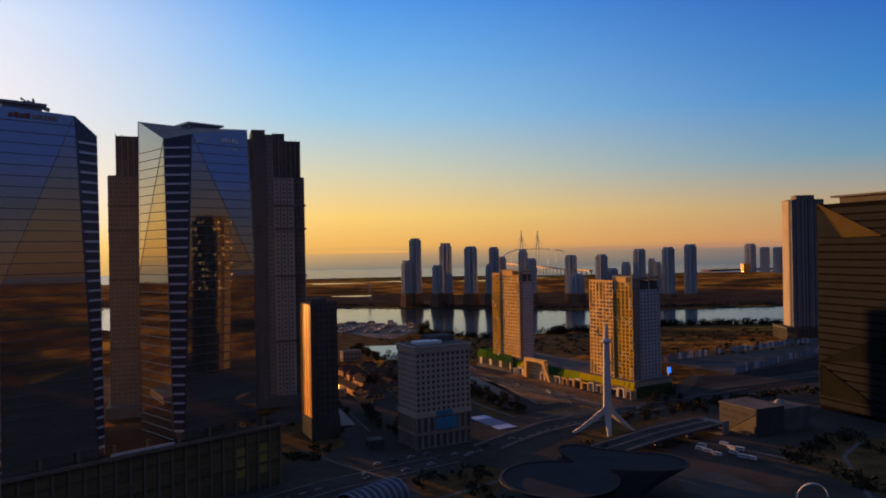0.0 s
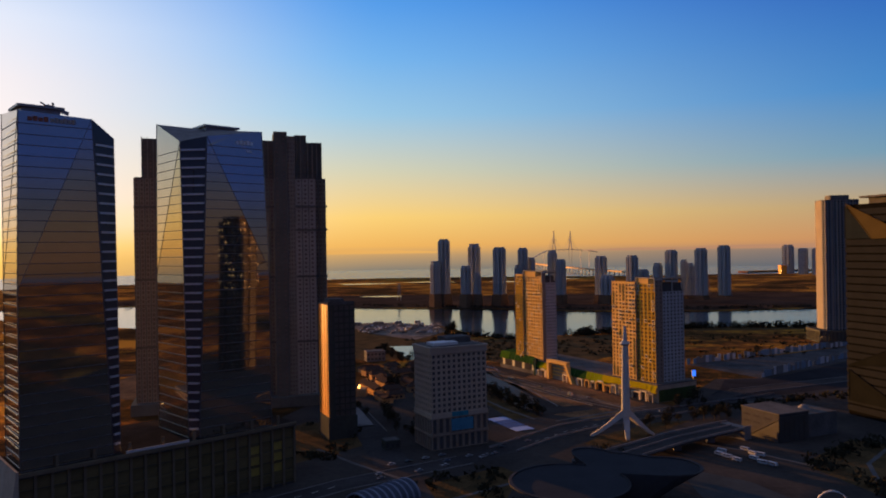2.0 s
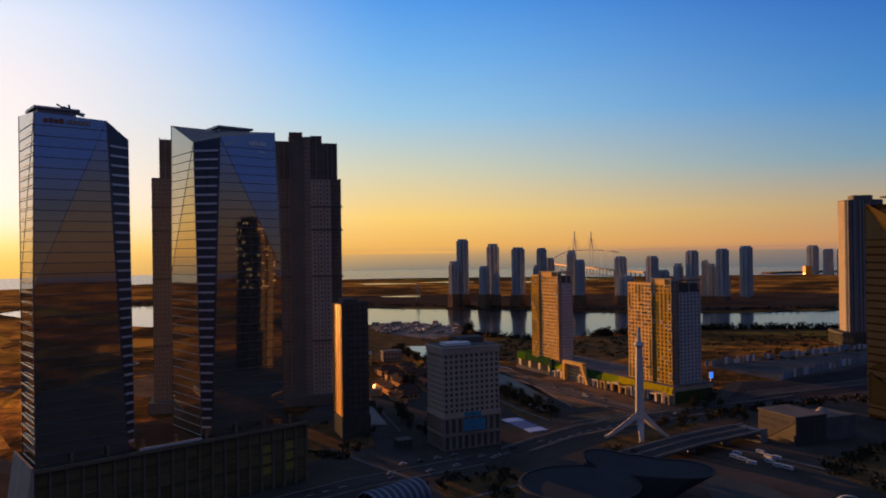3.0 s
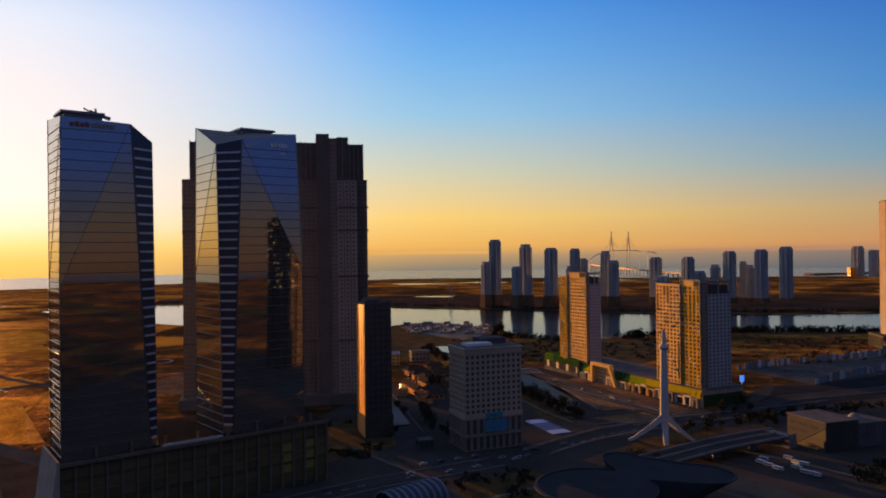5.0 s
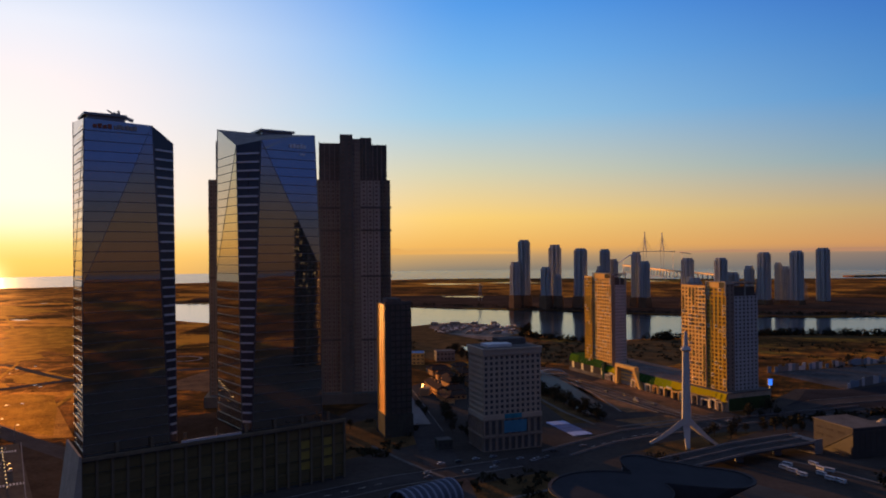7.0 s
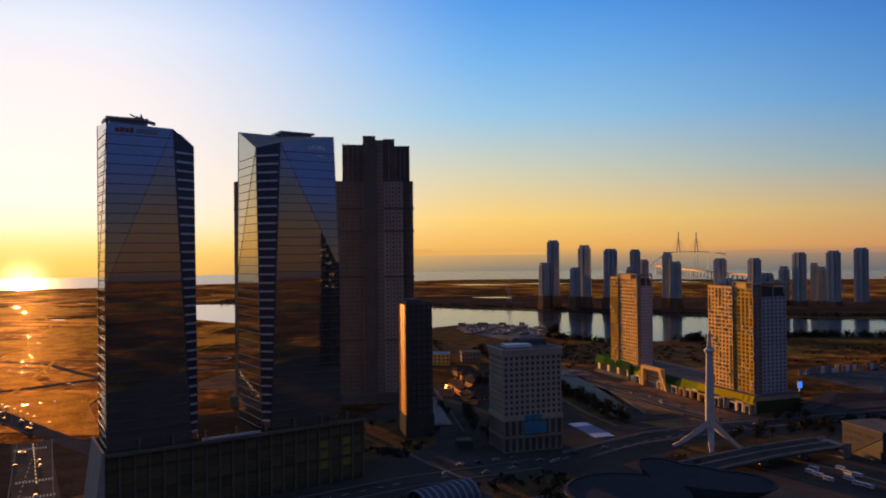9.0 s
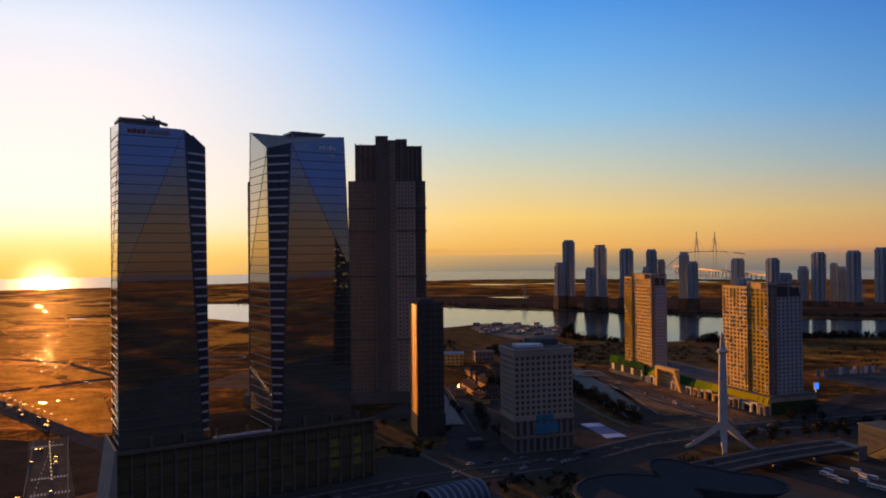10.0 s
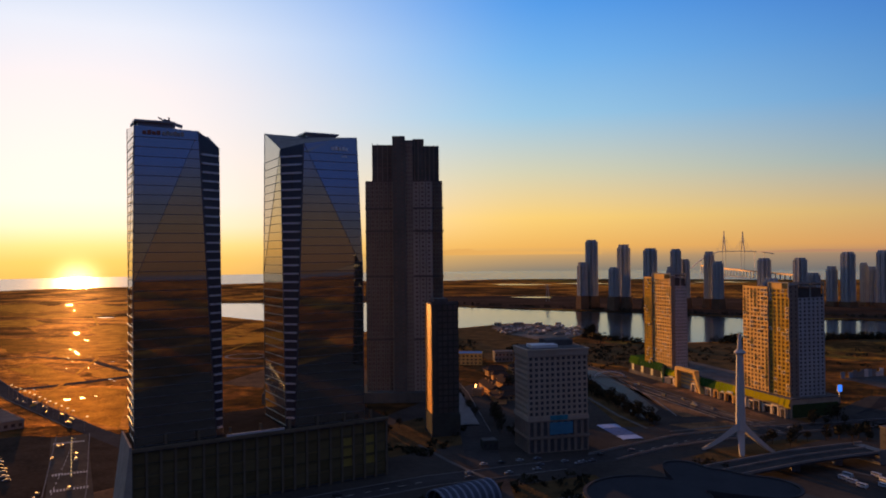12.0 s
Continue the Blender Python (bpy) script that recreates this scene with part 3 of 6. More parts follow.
def podium():
    t = thing("podium", OX, OY, OTURN, "dark glass and stone podium under the twin office towers", "podium")
    x0, x1, y0, y1, h = 1.5, 126.0, -4.0, 52.0, 31.0
    xm, ym = 46.0, 31.0
    box_part("core", t, (x0 + 1, y0 + 1.5, 0, xm, ym, h - 1.2), RESDARK)
    box_part("core", t, (xm, y0 + 1.5, 0, x1 - 1, y1, h - 1.2), RESDARK)
    box_part("roof_edge", t, (x0 - 0.6, y0 - 0.6, h - 1.6, x1 + 0.6, y0 + 0.6, h), PODPIER, "stone roof edge")
    box_part("roof", t, (x0, y0 + 0.6, h - 1.6, xm, ym + 0.6, h - 0.05), GRAVEL)
    box_part("roof", t, (xm, y0 + 0.6, h - 1.6, x1, y1 + 0.6, h - 0.05), GRAVEL)
    pane = MB()
    pane.box(0, 0, 0, 4.9, 0.2, 4.7)
    pm, pa = pane.mesh("pane", PODGLASS), pane.mesh("pane", AMBERGLASS)
    pier = MB()
    pier.box(-0.55, -0.7, 0, 0.55, 0.6, h - 1.6)
    pr = pier.mesh("pier", PODPIER)
    n = int((x1 - x0) / 6.0)
    for i in range(n + 1):
        o = new("pier", pr)
        o.parent, o.location = t, (x0 + i * (x1 - x0) / n, y0 + 1.0, 0)
        if i == n:
            continue
        for k in range(5):
            g = new("pane", pa if i in (16, 18) and 0 < k < 4 else pm)
            g.parent, g.location = t, (x0 + i * (x1 - x0) / n + 0.6, y0 + 1.2, 2.5 + k * 5.3)
    for k in range(5):
        box_part("spandrel", t, (x0 + 0.5, y0 + 0.9, 1.2 + k * 5.3, x1 - 0.5, y0 + 1.38, 2.3 + k * 5.3), PODGLASS)
    fin = MB()
    fin.prism([(x0 - 5.0, y0 - 0.8), (x0, y0 - 0.8), (x0, ym), (x0 - 5.0, ym)], 0, 32, 0, [(x0 - 0.9, y0 - 0.8), (x0, y0 - 0.8), (x0, ym), (x0 - 0.9, ym)])
    fin.make("end_wall", PODSTONE, t, "pale stone end wall leaning outwards")
    for i in range(1, 9):
        box_part("loggia_pier", t, (1 + i * 14.5, y0 + 1.4, h, 2.2 + i * 14.5, y0 + 2.6, h + 4.2), PODPIER)
    box_part("terrace_rail", t, (43, y0 + 0.2, h, 71, y0 + 0.5, h + 1.1), LEDGE, "pale terrace rail")
    p2 = MB()
    for i in range(8):
        p2.box(x1 - 1.0, y0 + 2 + i * 6.4, 2, x1 - 0.2, y0 + 7.4 + i * 6.4, h - 3)
    p2.make("end_glass", PODGLASS, t)
    return t


podium()

# ---- tall apartment towers behind ----


def block(wall, glass, x0, y0, x1, y1, z0, z1, floor, bay, wf, hf, depth=0.7, roof=None, sides="frbl"):
    rows = max(1, round((z1 - z0) / floor))
    cx, cy = max(1, round((x1 - x0) / bay)), max(1, round((y1 - y0) / bay))
    if "f" in sides:
        face(wall, glass, (x0, y0), (x1, y0), z0, z1, cx, rows, wf, hf, depth)
    if "r" in sides:
        face(wall, glass, (x1, y0), (x1, y1), z0, z1, cy, rows, wf, hf, depth)
    if "b" in sides:
        face(wall, glass, (x1, y1), (x0, y1), z0, z1, cx, rows, wf, hf, depth)
    if "l" in sides:
        face(wall, glass, (x0, y1), (x0, y0), z0, z1, cy, rows, wf, hf, depth)
    if roof is not None:
        if isinstance(roof, MB):
            roof.box(x0, y0, z1, x1, y1, z1 + 0.8)
        else:
            box_part("roof", roof, (x0, y0, z1, x1, y1, z1 + 0.8), DARKROOF)


def apartment_tower(x, y, turn, full=True):
    t = thing("apartment_tower", x, y, turn, "very tall dark apartment tower with stepped shoulders", "apartment tower", "tall apartment towers")
    dark, light, mid, glass, roof = MB(), MB(), MB(), MB(), t
    block(mid, glass, -30.5, 0, -9, 26, 8, 174, 3.3, 3.6, 0.42, 0.7, roof=roof)
    if full:
        block(light, glass, 7, -2, 22, 26, 8, 174, 3.3, 5.0, 0.35, 0.45, roof=roof)
        block(mid, glass, 22, 1, 30.5, 26, 8, 174, 3.3, 2.8, 0.45, 0.7, roof=roof)
    block(dark, glass, -9, -5, 1, 24, 0, 209, 3.3, 5.0, 0.3, 0.4, roof=roof)
    block(mid, glass, 1, -3, 7, 24, 0, 206, 3.3, 2.0, 0.5, 0.5, roof=roof)
    block(dark, glass, -25, 2, -9, 22, 174.8, 203, 3.3, 4.0, 0.4, 0.5, roof=roof)
    if full:
        block(dark, glass, 7, 1, 16, 22, 174.8, 207.5, 3.3, 3.0, 0.45, 0.5, roof=roof)
        block(dark, glass, 16, 2, 28, 22, 174.8, 202, 3.3, 3.0, 0.45, 0.5, roof=roof)
    for x in (-25, -21, -17, -13):
        mid.box(x - 0.3, 1.3, 174.8, x + 0.3, 2.0, 205 - (x + 25) * 0.12)
    for x in ((8.5, 11.5, 17, 20.5, 24, 27.4) if full else ()):
        mid.box(x - 0.3, 0.3, 174.8, x + 0.3, 1.9, 203 if x > 16 else 207.5)
    for x in ((-30.5, -26.9, -23.3, -19.7, -16.1, -12.5) + ((12, 17, 24.8, 27.6) if full else ())):
        dark.box(x - 0.25, -2.6 if 7 < x < 22 else -0.6, 8, x + 0.25, -1.9 if 7 < x < 22 else 1.0, 174)
    for z in (48, 98, 134, 152):
        dark.box(-31, -0.6, z, -9, 0.2, z + 1.6)
        if full:
            dark.box(7, -2.8, z, 31, -1.8, z + 1.6)
    dark.box(-34, -8, 0, 34 if full else 8, 30, 8)
    mid.make("side_wing", APTWALL, t)
    if full:
        light.make("pale_wing", APTLIGHT, t, "paler grey front wing")
    dark.make("dark_core", APTDARK, t, "dark central shaft and base")
    glass.make("window_glass", APTGLASS, t, kind="stuff")
    return t


apartment_tower(-138.5, 556, 18)
apartment_tower(-215, 536, 20, False)

# ---- slim slab tower ----


def slim_tower():
    t = thing("slim_tower", -87, 450, 29, "slim dark office slab with one side in sunlit orange", "office tower")
    wall, glass, side, sg, roof = MB(), MB(), MB(), MB(), MB()
    block(wall, glass, 2.2, 0, 19.8, 20, 14, 84, 3.9, 3.3, 0.8, 0.75, 0.3, roof, "frb")
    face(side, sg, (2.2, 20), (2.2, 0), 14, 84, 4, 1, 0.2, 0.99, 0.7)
    wall.box(1.6, -0.9, 0, 20.4, 20.6, 14)
    wall.box(2.1, -0.8, 14, 6.2, -0.02, 84)
    roof.box(5, 4, 84.8, 14, 16, 87.5)
    roof.box(2.2, 0, 84.8, 19.8, 0.6, 86)
    wall.make("front_wall", SLIMWALL, t)
    side.make("side_wall", SLIMSIDE, t, "side wall coloured like low orange sunlight")
    sg.make("side_glass", WINDOW, t)
    for y in (0.8, 3.6, 8.4, 12.6, 16.8):
        box_part("side_fin", t, (2.14, y, 14, 2.2, y + 0.5, 84), SLIMWALL, "thin dark vertical fin")
    glass.make("window_glass", APTGLASS, t, kind="stuff")
    roof.make("roof", DARKROOF, t)


slim_tower()

# ---- hotel block ----


def hotel():
    t = thing("hotel", -19.3, 426, 29.4, "pale stone hotel block with a grid of small windows", "hotel")
    W, D, H = 37.0, 24.0, 60.0
    wall, panes = MB(), []
    for p0, p1, c in (((0, 0), (W, 0), 11), ((0, D), (0, 0), 8), ((W, 0), (W, D), 8), ((W, D), (0, D), 11)):
        face(wall, None, p0, p1, 21, 56.3, c, 11, 0.56, 0.6, 0.6, panes)
    wall.box(-0.5, -0.5, 56.3, W + 0.5, D + 0.5, 59.2)
    wall.box(-0.9, -0.9, 59.2, W + 0.9, D + 0.9, 60.2)
    wall.box(-0.5, -0.5, 18.6, W + 0.5, D + 0.5, 21)
    wall.make("upper_wall", HOTELWALL, t)
    box_part("core", t, (0.7, 0.7, 0, W - 0.7, D - 0.7, 56), RESDARK)
    base = MB()
    for p0, p1, c in (((-0.3, -0.3), (W + 0.3, -0.3), 9), ((-0.3, D + 0.3), (-0.3, -0.3), 7), ((W + 0.3, -0.3), (W + 0.3, D + 0.3), 7)):
        face(base, None, p0, p1, 9, 18.6, c, 1, 0.55, 0.86, 0.8, panes)
        face(base, None, p0, p1, 0, 8.2, c, 1, 0.6, 0.9, 0.85, panes)
    base.box(-0.8, -0.8, 8.2, W + 0.8, D + 0.8, 9.0)
    base.make("arcade", ARCADE, t, "stone arcade with tall piers")
    made = {}
    for (loc, turn, w, h) in panes:
        key = (round(w, 2), round(h, 2))
        if key not in made:
            b = MB()
            b.box(-w / 2, -0.06, 0, w / 2, 0.06, h)
            made[key] = b.mesh("window", HOTELGLASS)
        o = new("window", made[key])
        o.parent, o.matrix_basis = t, pose(*loc, 0, 0, turn)
    r = MB()
    r.box(1, 1, 60.2, W - 1, D - 1, 60.6)
    r.box(16, 12, 60.6, 33, 24, 64)
    r.make("roof", DARKROOF, t)
    box_part("roof_tank", t, (4, 4, 60.6, 20, 14, 62.2), WHITE, "pale flat rooftop plant cover")
    box_part("banner", t, (12.5, -1.0, 10.5, 27, -0.6, 17.5), mat("banner_blue", (0.07, 0.22, 0.34), 0.5), "large blue banner over the entrance")
    box_part("sign", t, (13, -0.8, 18.8, 24, -0.4, 21.5), mat("sign_teal", (0.05, 0.22, 0.30), 0.5), "teal sign band")


hotel()

# ---- shopping mall with two residential towers ----
RX, RY, RT = 141.7, 562.0, 32.0
RU = Vector((math.cos(radians(RT)), math.sin(radians(RT))))
RV = Vector((-RU.y, RU.x))


def residence(y0, W, D, H, label, x0=0.0, flip=False):
    o = Vector((RX, RY)) + RV * y0 + RU * x0
    t = thing("residential_tower", o.x, o.y, RT, label, "apartment tower", "residential towers over the mall", z=13.6)
    h = H - 13.6
    split = D * (0.70 if flip else 0.43)
    tan, yel, grey, dark, panes = MB(), MB(), MB(), MB(), []
    rows = 25
    a, c = (yel, tan) if flip else (tan, yel)
    face(a, None, (0, D), (0, split), 0, h, 4 if flip else 7, rows, 0.56, 0.55, 0.5, panes)
    face(c, None, (0.8, split), (0.8, 0), 0, h, 8 if flip else 5, rows, 0.56, 0.55, 0.7, panes)
    gl = MB()
    face(grey, gl, (W * 0.28, 0), (W, 0), 0, h - 6, 6, rows, 0.5, 0.5, 0.5)
    face(grey, gl, (W, 0), (W, D), 0, h - 4, 10, rows, 0.5, 0.5, 0.5)
    face(tan, gl, (W, D), (0, D), 0, h, 8, rows, 0.5, 0.5, 0.5)
    face(dark, gl, (0.8, 0.0), (W * 0.28, 0.0), 0, h + 3, 2, rows, 0.3, 0.5, 0.5)
    dark.box(1.6, 0.8, 0, W - 0.8, D - 0.8, h - 7)
    dark.box(1.4, 0.6, h - 7, W * 0.28, D - 0.6, h + 0.2)
    dark.box(0.2, split - 0.5, 0, 0.9, split + 0.3, h)
    tan.box(0.0, split + 0.3, h, 0.5, D, h + 1.2)
    tan.box(1, split * 0.35, h, W * 0.5, split * 0.95, h + 4.2)
    grey.box(0.8, -0.3, h + 3, W * 0.28, 0.5, h + 4)
    top = MB()
    top.box(W * 0.3, 1.5, h - 6.5, W - 1.2, D - 2, h + 0.5)
    top.box(W * 0.28, 0.1, h + 2.6, W, D * 0.5, h + 3.4)
    top.make("roof_storey", RESDARK, t, "dark set-back roof storey with a thin slab")
    # open roof frame
    fr = MB()
    for x, y in ((0.9, split), (0.9, 0.4), (W * 0.62, 0.4), (W - 0.4, 0.4)):
        fr.beam((x, y, h - 6), (x, y, h + 4.5), 0.8)
    for a, b in (((0.9, split), (0.9, 0.4)), ((0.9, 0.4), (W - 0.4, 0.4))):
        fr.beam((*a, h + 4.5), (*b, h + 4.5), 0.8)
    fr.make("roof_frame", APTLIGHT, t, "open pale roof frame")
    tan.make("sunlit_wall", RESTAN, t, "rendered wall tinted sun orange")
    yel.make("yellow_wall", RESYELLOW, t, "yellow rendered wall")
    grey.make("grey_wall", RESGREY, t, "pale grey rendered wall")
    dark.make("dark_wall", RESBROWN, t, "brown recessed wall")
    gl.make("rear_glass", WINDOW, t, kind="stuff")
    made = {}
    for (loc, turn, w, hh) in panes:
        key = (round(w, 2), round(hh, 2))
        if key not in made:
            b = MB()
            b.box(-w / 2, -0.05, 0, w / 2, 0.05, hh)
            made[key] = b.mesh("window", RESGLASS)
        ob = new("window", made[key])
        ob.parent, ob.matrix_basis = t, pose(*loc, 0, 0, turn)
    w, hh = panes[0][2], panes[0][3]
    ring, leaf = MB(), MB()
    for x0, z0, x1, z1 in ((-w * 0.62, -0.3, -w * 0.5, hh + 0.3), (w * 0.5, -0.3, w * 0.62, hh + 0.3), (-w * 0.5, -0.3, w * 0.5, 0.0), (-w * 0.5, hh, w * 0.5, hh + 0.3)):
        ring.box(x0, -0.85, z0, x1, -0.3, z1)
    leaf.box(-w * 0.48, -0.72, -hh * 0.8, w * 0.48, -0.3, -hh * 0.06)
    ring_mesh, leaf_mesh = ring.mesh("window_surround", RESPALE), leaf.mesh("green_panel", RESGREEN)
    for k, (loc, turn, pw, ph) in enumerate(panes):
        col, row = k // rows, k % rows
        v = noise.noise(Vector((col * 0.33 + row * 0.16, row * 0.13 - col * 0.22, y0 * 0.1)))
        if v > 0.27 and row > 0:
            ob = new("green_panel", leaf_mesh)
        elif noise.noise(Vector((col * 1.7, row * 1.3, 5.0 + y0))) > (0.12 if row > 13 else 0.3):
            ob = new("window_surround", ring_mesh)
        else:
            continue
        ob.parent, ob.matrix_basis = t, pose(*loc, 0, 0, turn)


residence(0, 31, 47, 89, "tan and yellow apartment tower with an open roof frame")
residence(136.7, 17, 42, 92, "tan apartment tower with a sunlit flank", -4.0, True)


def mall():
    t = thing("shopping_mall", RX, RY, RT, "low shopping mall with curved green and yellow panels", "mall")
    box_part("body", t, (-3, -5, 0, 38, 206, 13.0), PODSTONE)
    box_part("roof", t, (-3.5, -5.5, 13.0, 38.5, 206.5, 13.6), DARKROOF)
    for i in range(42):
        y0 = -5 + i * 5.0
        s = 2.4 * math.sin(i * 0.33) + 1.0 * math.sin(i * 0.9)
        g = MB()
        lo = 7.2 + s * 0.7 if y0 < 146 else 9.6
        n, tip = 5, 13.2 if y0 < 146 else 16.4
        for k in range(n):
            z0, z1 = lo + (tip - lo) * k / n, lo + (tip - lo) * (k + 1) / n
            o0, o1 = -3.2 - 2.2 * math.sin(math.pi * (0.5 - 0.5 * k / n)), -3.2 - 2.2 * math.sin(math.pi * (0.5 - 0.5 * (k + 1) / n))
            g.poly([(o0, y0 + 4.9, z0), (o0, y0, z0), (o1, y0, z1), (o1, y0 + 4.9, z1)])
        g.poly([(-3.2, y0 + 4.9, lo), (-3.2, y0, lo), (-5.4, y0, lo), (-5.4, y0 + 4.9, lo)])
        if y0 < 55:
            m = MALLYELLOW
        elif y0 < 72:
            m = MALLLIME
        elif y0 < 96:
            m = MALLDEEP
        elif y0 < 138:
            m = MALLYELLOW if i % 3 == 0 else MALLLIME
        else:
            m = MALLGREEN if y0 < 150 or y0 > 186 else MALLDEEP
        if not 96 < y0 < 122:
            g.make("panel", m, t)
    box_part("end_panel", t, (-2, -5.35, 0.5, 37, -5.05, 9.5), mat("dark_green_panel", (0.045, 0.07, 0.03), 0.6), "dark green end panel")
    pf = MB()
    pf.prism([(-7.5, 98), (-3.2, 98), (-3.2, 126), (-7.5, 126)], 15.0, 17.6)
    pf.prism([(-7.5, 123), (-3.2, 123), (-3.2, 126), (-7.5, 126)], 0, 15.0)
    pf.prism([(-7.5, 90), (-3.2, 90), (-3.2, 93), (-7.5, 93)], 0, 15.0, 0, [(-7.5, 98), (-3.2, 98), (-3.2, 101), (-7.5, 101)])
    pf.make("entrance_frame", RESTAN, t, "large slanted tan entrance frame")
    for k in range(4):
        box_part("entrance_band", t, (-4.2, 100, 3.6 + k * 3.0, -3.1, 123, 4.9 + k * 3.0), RESTAN)
    box_part("end_block", t, (-3.0, 148, 13.65, 22, 206, 16.3), MALLDEEP, "raised green end block")
    box_part("dark_slab", t, (-6.2, 144.5, 0, -2.9, 147.5, 15.2), mat("slab_teal", (0.035, 0.06, 0.05), 0.6), "dark teal upright slab")
    for i in range(14):
        box_part("glazed_bay", t, (-4.4, 148.5 + i * 4.1, 3.4, -3.05, 152.3 + i * 4.1, 9.4), WINDOW if i % 4 else STEEL)
    box_part("plinth", t, (-4.8, 148, 0, -3.0, 206, 3.3), DARKROOF)
    q, y0 = random.Random(21), -3.0
    while y0 < 142:
        wide, tall, out = q.uniform(4.5, 9.5), q.uniform(5.0, 7.4), q.uniform(0.0, 1.6)
        if not 96 < y0 + wide < 126 or q.random() < 0.5:
            p, m = MB(), q.choice((RESTAN, RESPALE, RESPALE, PODSTONE))
            p.box(-5.2 - out, y0, 0, -4.0, y0 + 0.8, tall)
            p.box(-5.2 - out, y0 + 0.8, tall - 0.8, -4.0, y0 + wide - 0.8, tall)
            p.box(-5.2 - out, y0 + wide - 0.8, 0, -4.0, y0 + wide, tall)
            frame_part = p.make("portal_frame", m, t)
            box_part("shop_window", t, (-3.3, y0 + 0.8, 0.4, -3.05, y0 + wide - 0.8, tall - 0.9), WINDOW)
            if q.random() < 0.4:
                box_part("sign_bar", frame_part, (-5.4 - out, y0 + 1.0, tall + 0.1, -4.6, y0 + wide * 0.7, tall + 0.9), q.choice((SIGNGREY, WHITE, SIGNRED)))
        y0 += wide + q.uniform(0.2, 2.4)


mall()

# ---- white monument ----


def frustum(b, cx, cy, z0, r0, z1, r1, n=12, cx1=None, cy1=None):
    cx1, cy1 = cx if cx1 is None else cx1, cy if cy1 is None else cy1
    ang = [2 * math.pi * k / n for k in range(n)]
    b.prism([(cx + r0 * math.cos(a), cy + r0 * math.sin(a)) for a in ang], z0, z1, 0, [(cx1 + r1 * math.cos(a), cy1 + r1 * math.sin(a)) for a in ang])


def monument():
    t = thing("monument", 98.0, 453, 0, "white tapering mast standing on three splayed legs", "monument")
    b = MB()
    frustum(b, 0, 0, 14, 2.75, 40, 2.3)
    frustum(b, 0, 0, 40, 2.3, 58, 1.9)
    frustum(b, 0, 0, 58, 1.6, 69, 0.8)
    b.make("mast", MASTPAINT, t)
    r = MB()
    frustum(r, 0, 0, 57.2, 2.3, 58.4, 3.3)
    frustum(r, 0, 0, 58.4, 3.3, 60.0, 2.0)
    r.make("collar", MASTPAINT, t, "flared collar below the tip")
    for fx, fy in ((-20.3, 7.6), (0.2, -4.6), (18.8, 10.8)):
        l, n = MB(), 8
        side = Vector((-fy, fx, 0)).normalized()
        rings = []
        for k in range(n + 1):
            q = k / n
            c = Vector((fx * q, fy * q, 17.2 * (1 - q) ** 1.15))
            w, h = 2.2 - 1.0 * q, 2.4 - 1.5 * q
            i0 = len(l.v)
            l.v += [tuple(c + side * a * w + Vector((0, 0, b * h))) for a, b in ((-1, -1), (1, -1), (1, 1), (-1, 1))]
            rings.append(i0)
        for i0, i1 in zip(rings, rings[1:]):
            for k in range(4):
                l.f.append((i0 + k, i0 + (k + 1) % 4, i1 + (k + 1) % 4, i1 + k))
                l.m.append(0)
        l.make("leg", MASTPAINT, t)


monument()

# ---- striped stone tower ----


# matte glass; the bluish tint stands in for reflected sky
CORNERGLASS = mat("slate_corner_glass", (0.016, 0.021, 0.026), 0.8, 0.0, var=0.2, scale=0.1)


def stone_tower():
    t = thing("stone_office_tower", 288.4, 448.5, 20.4, "dark stone office tower with banded windows and folded glass", "office tower")
    W, D, H = 55.0, 75.0, 145.0
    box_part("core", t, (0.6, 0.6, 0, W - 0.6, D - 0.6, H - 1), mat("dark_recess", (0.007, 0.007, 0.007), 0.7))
    n = 27
    for i in range(n):
        z0 = 3 + i * (H - 6) / n
        b = MB()
        h = (H - 6) / n * 0.76
        b.box(0, 0, z0, W, D, z0 + h)
        b.box(-0.12, -0.12, z0 + h * 0.48, W + 0.12, D + 0.12, z0 + h * 0.52)
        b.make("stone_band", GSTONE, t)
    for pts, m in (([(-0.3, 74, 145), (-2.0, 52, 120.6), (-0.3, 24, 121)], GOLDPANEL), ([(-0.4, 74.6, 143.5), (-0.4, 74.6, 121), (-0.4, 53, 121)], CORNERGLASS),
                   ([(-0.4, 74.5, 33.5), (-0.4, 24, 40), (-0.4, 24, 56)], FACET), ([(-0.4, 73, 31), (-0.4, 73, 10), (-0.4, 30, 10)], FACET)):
        c = sum((Vector(p) for p in pts), Vector()) / 3
        g = MB()
        g.poly(pts)
        for a, b in zip(pts, pts[1:] + pts[:1]):
            g.beam(a, b, 0.35)
        g.make("glass_facet", m, t, "triangular facet")
    box_part("roof_lid", t, (-2, 10, H + 3, W, D - 14, H + 4.2), DARKROOF)
    box_part("roof_room", t, (2, 14, H - 1, W - 4, D - 18, H + 3), RESDARK)


stone_tower()

# ---- rounded apartment tower ----


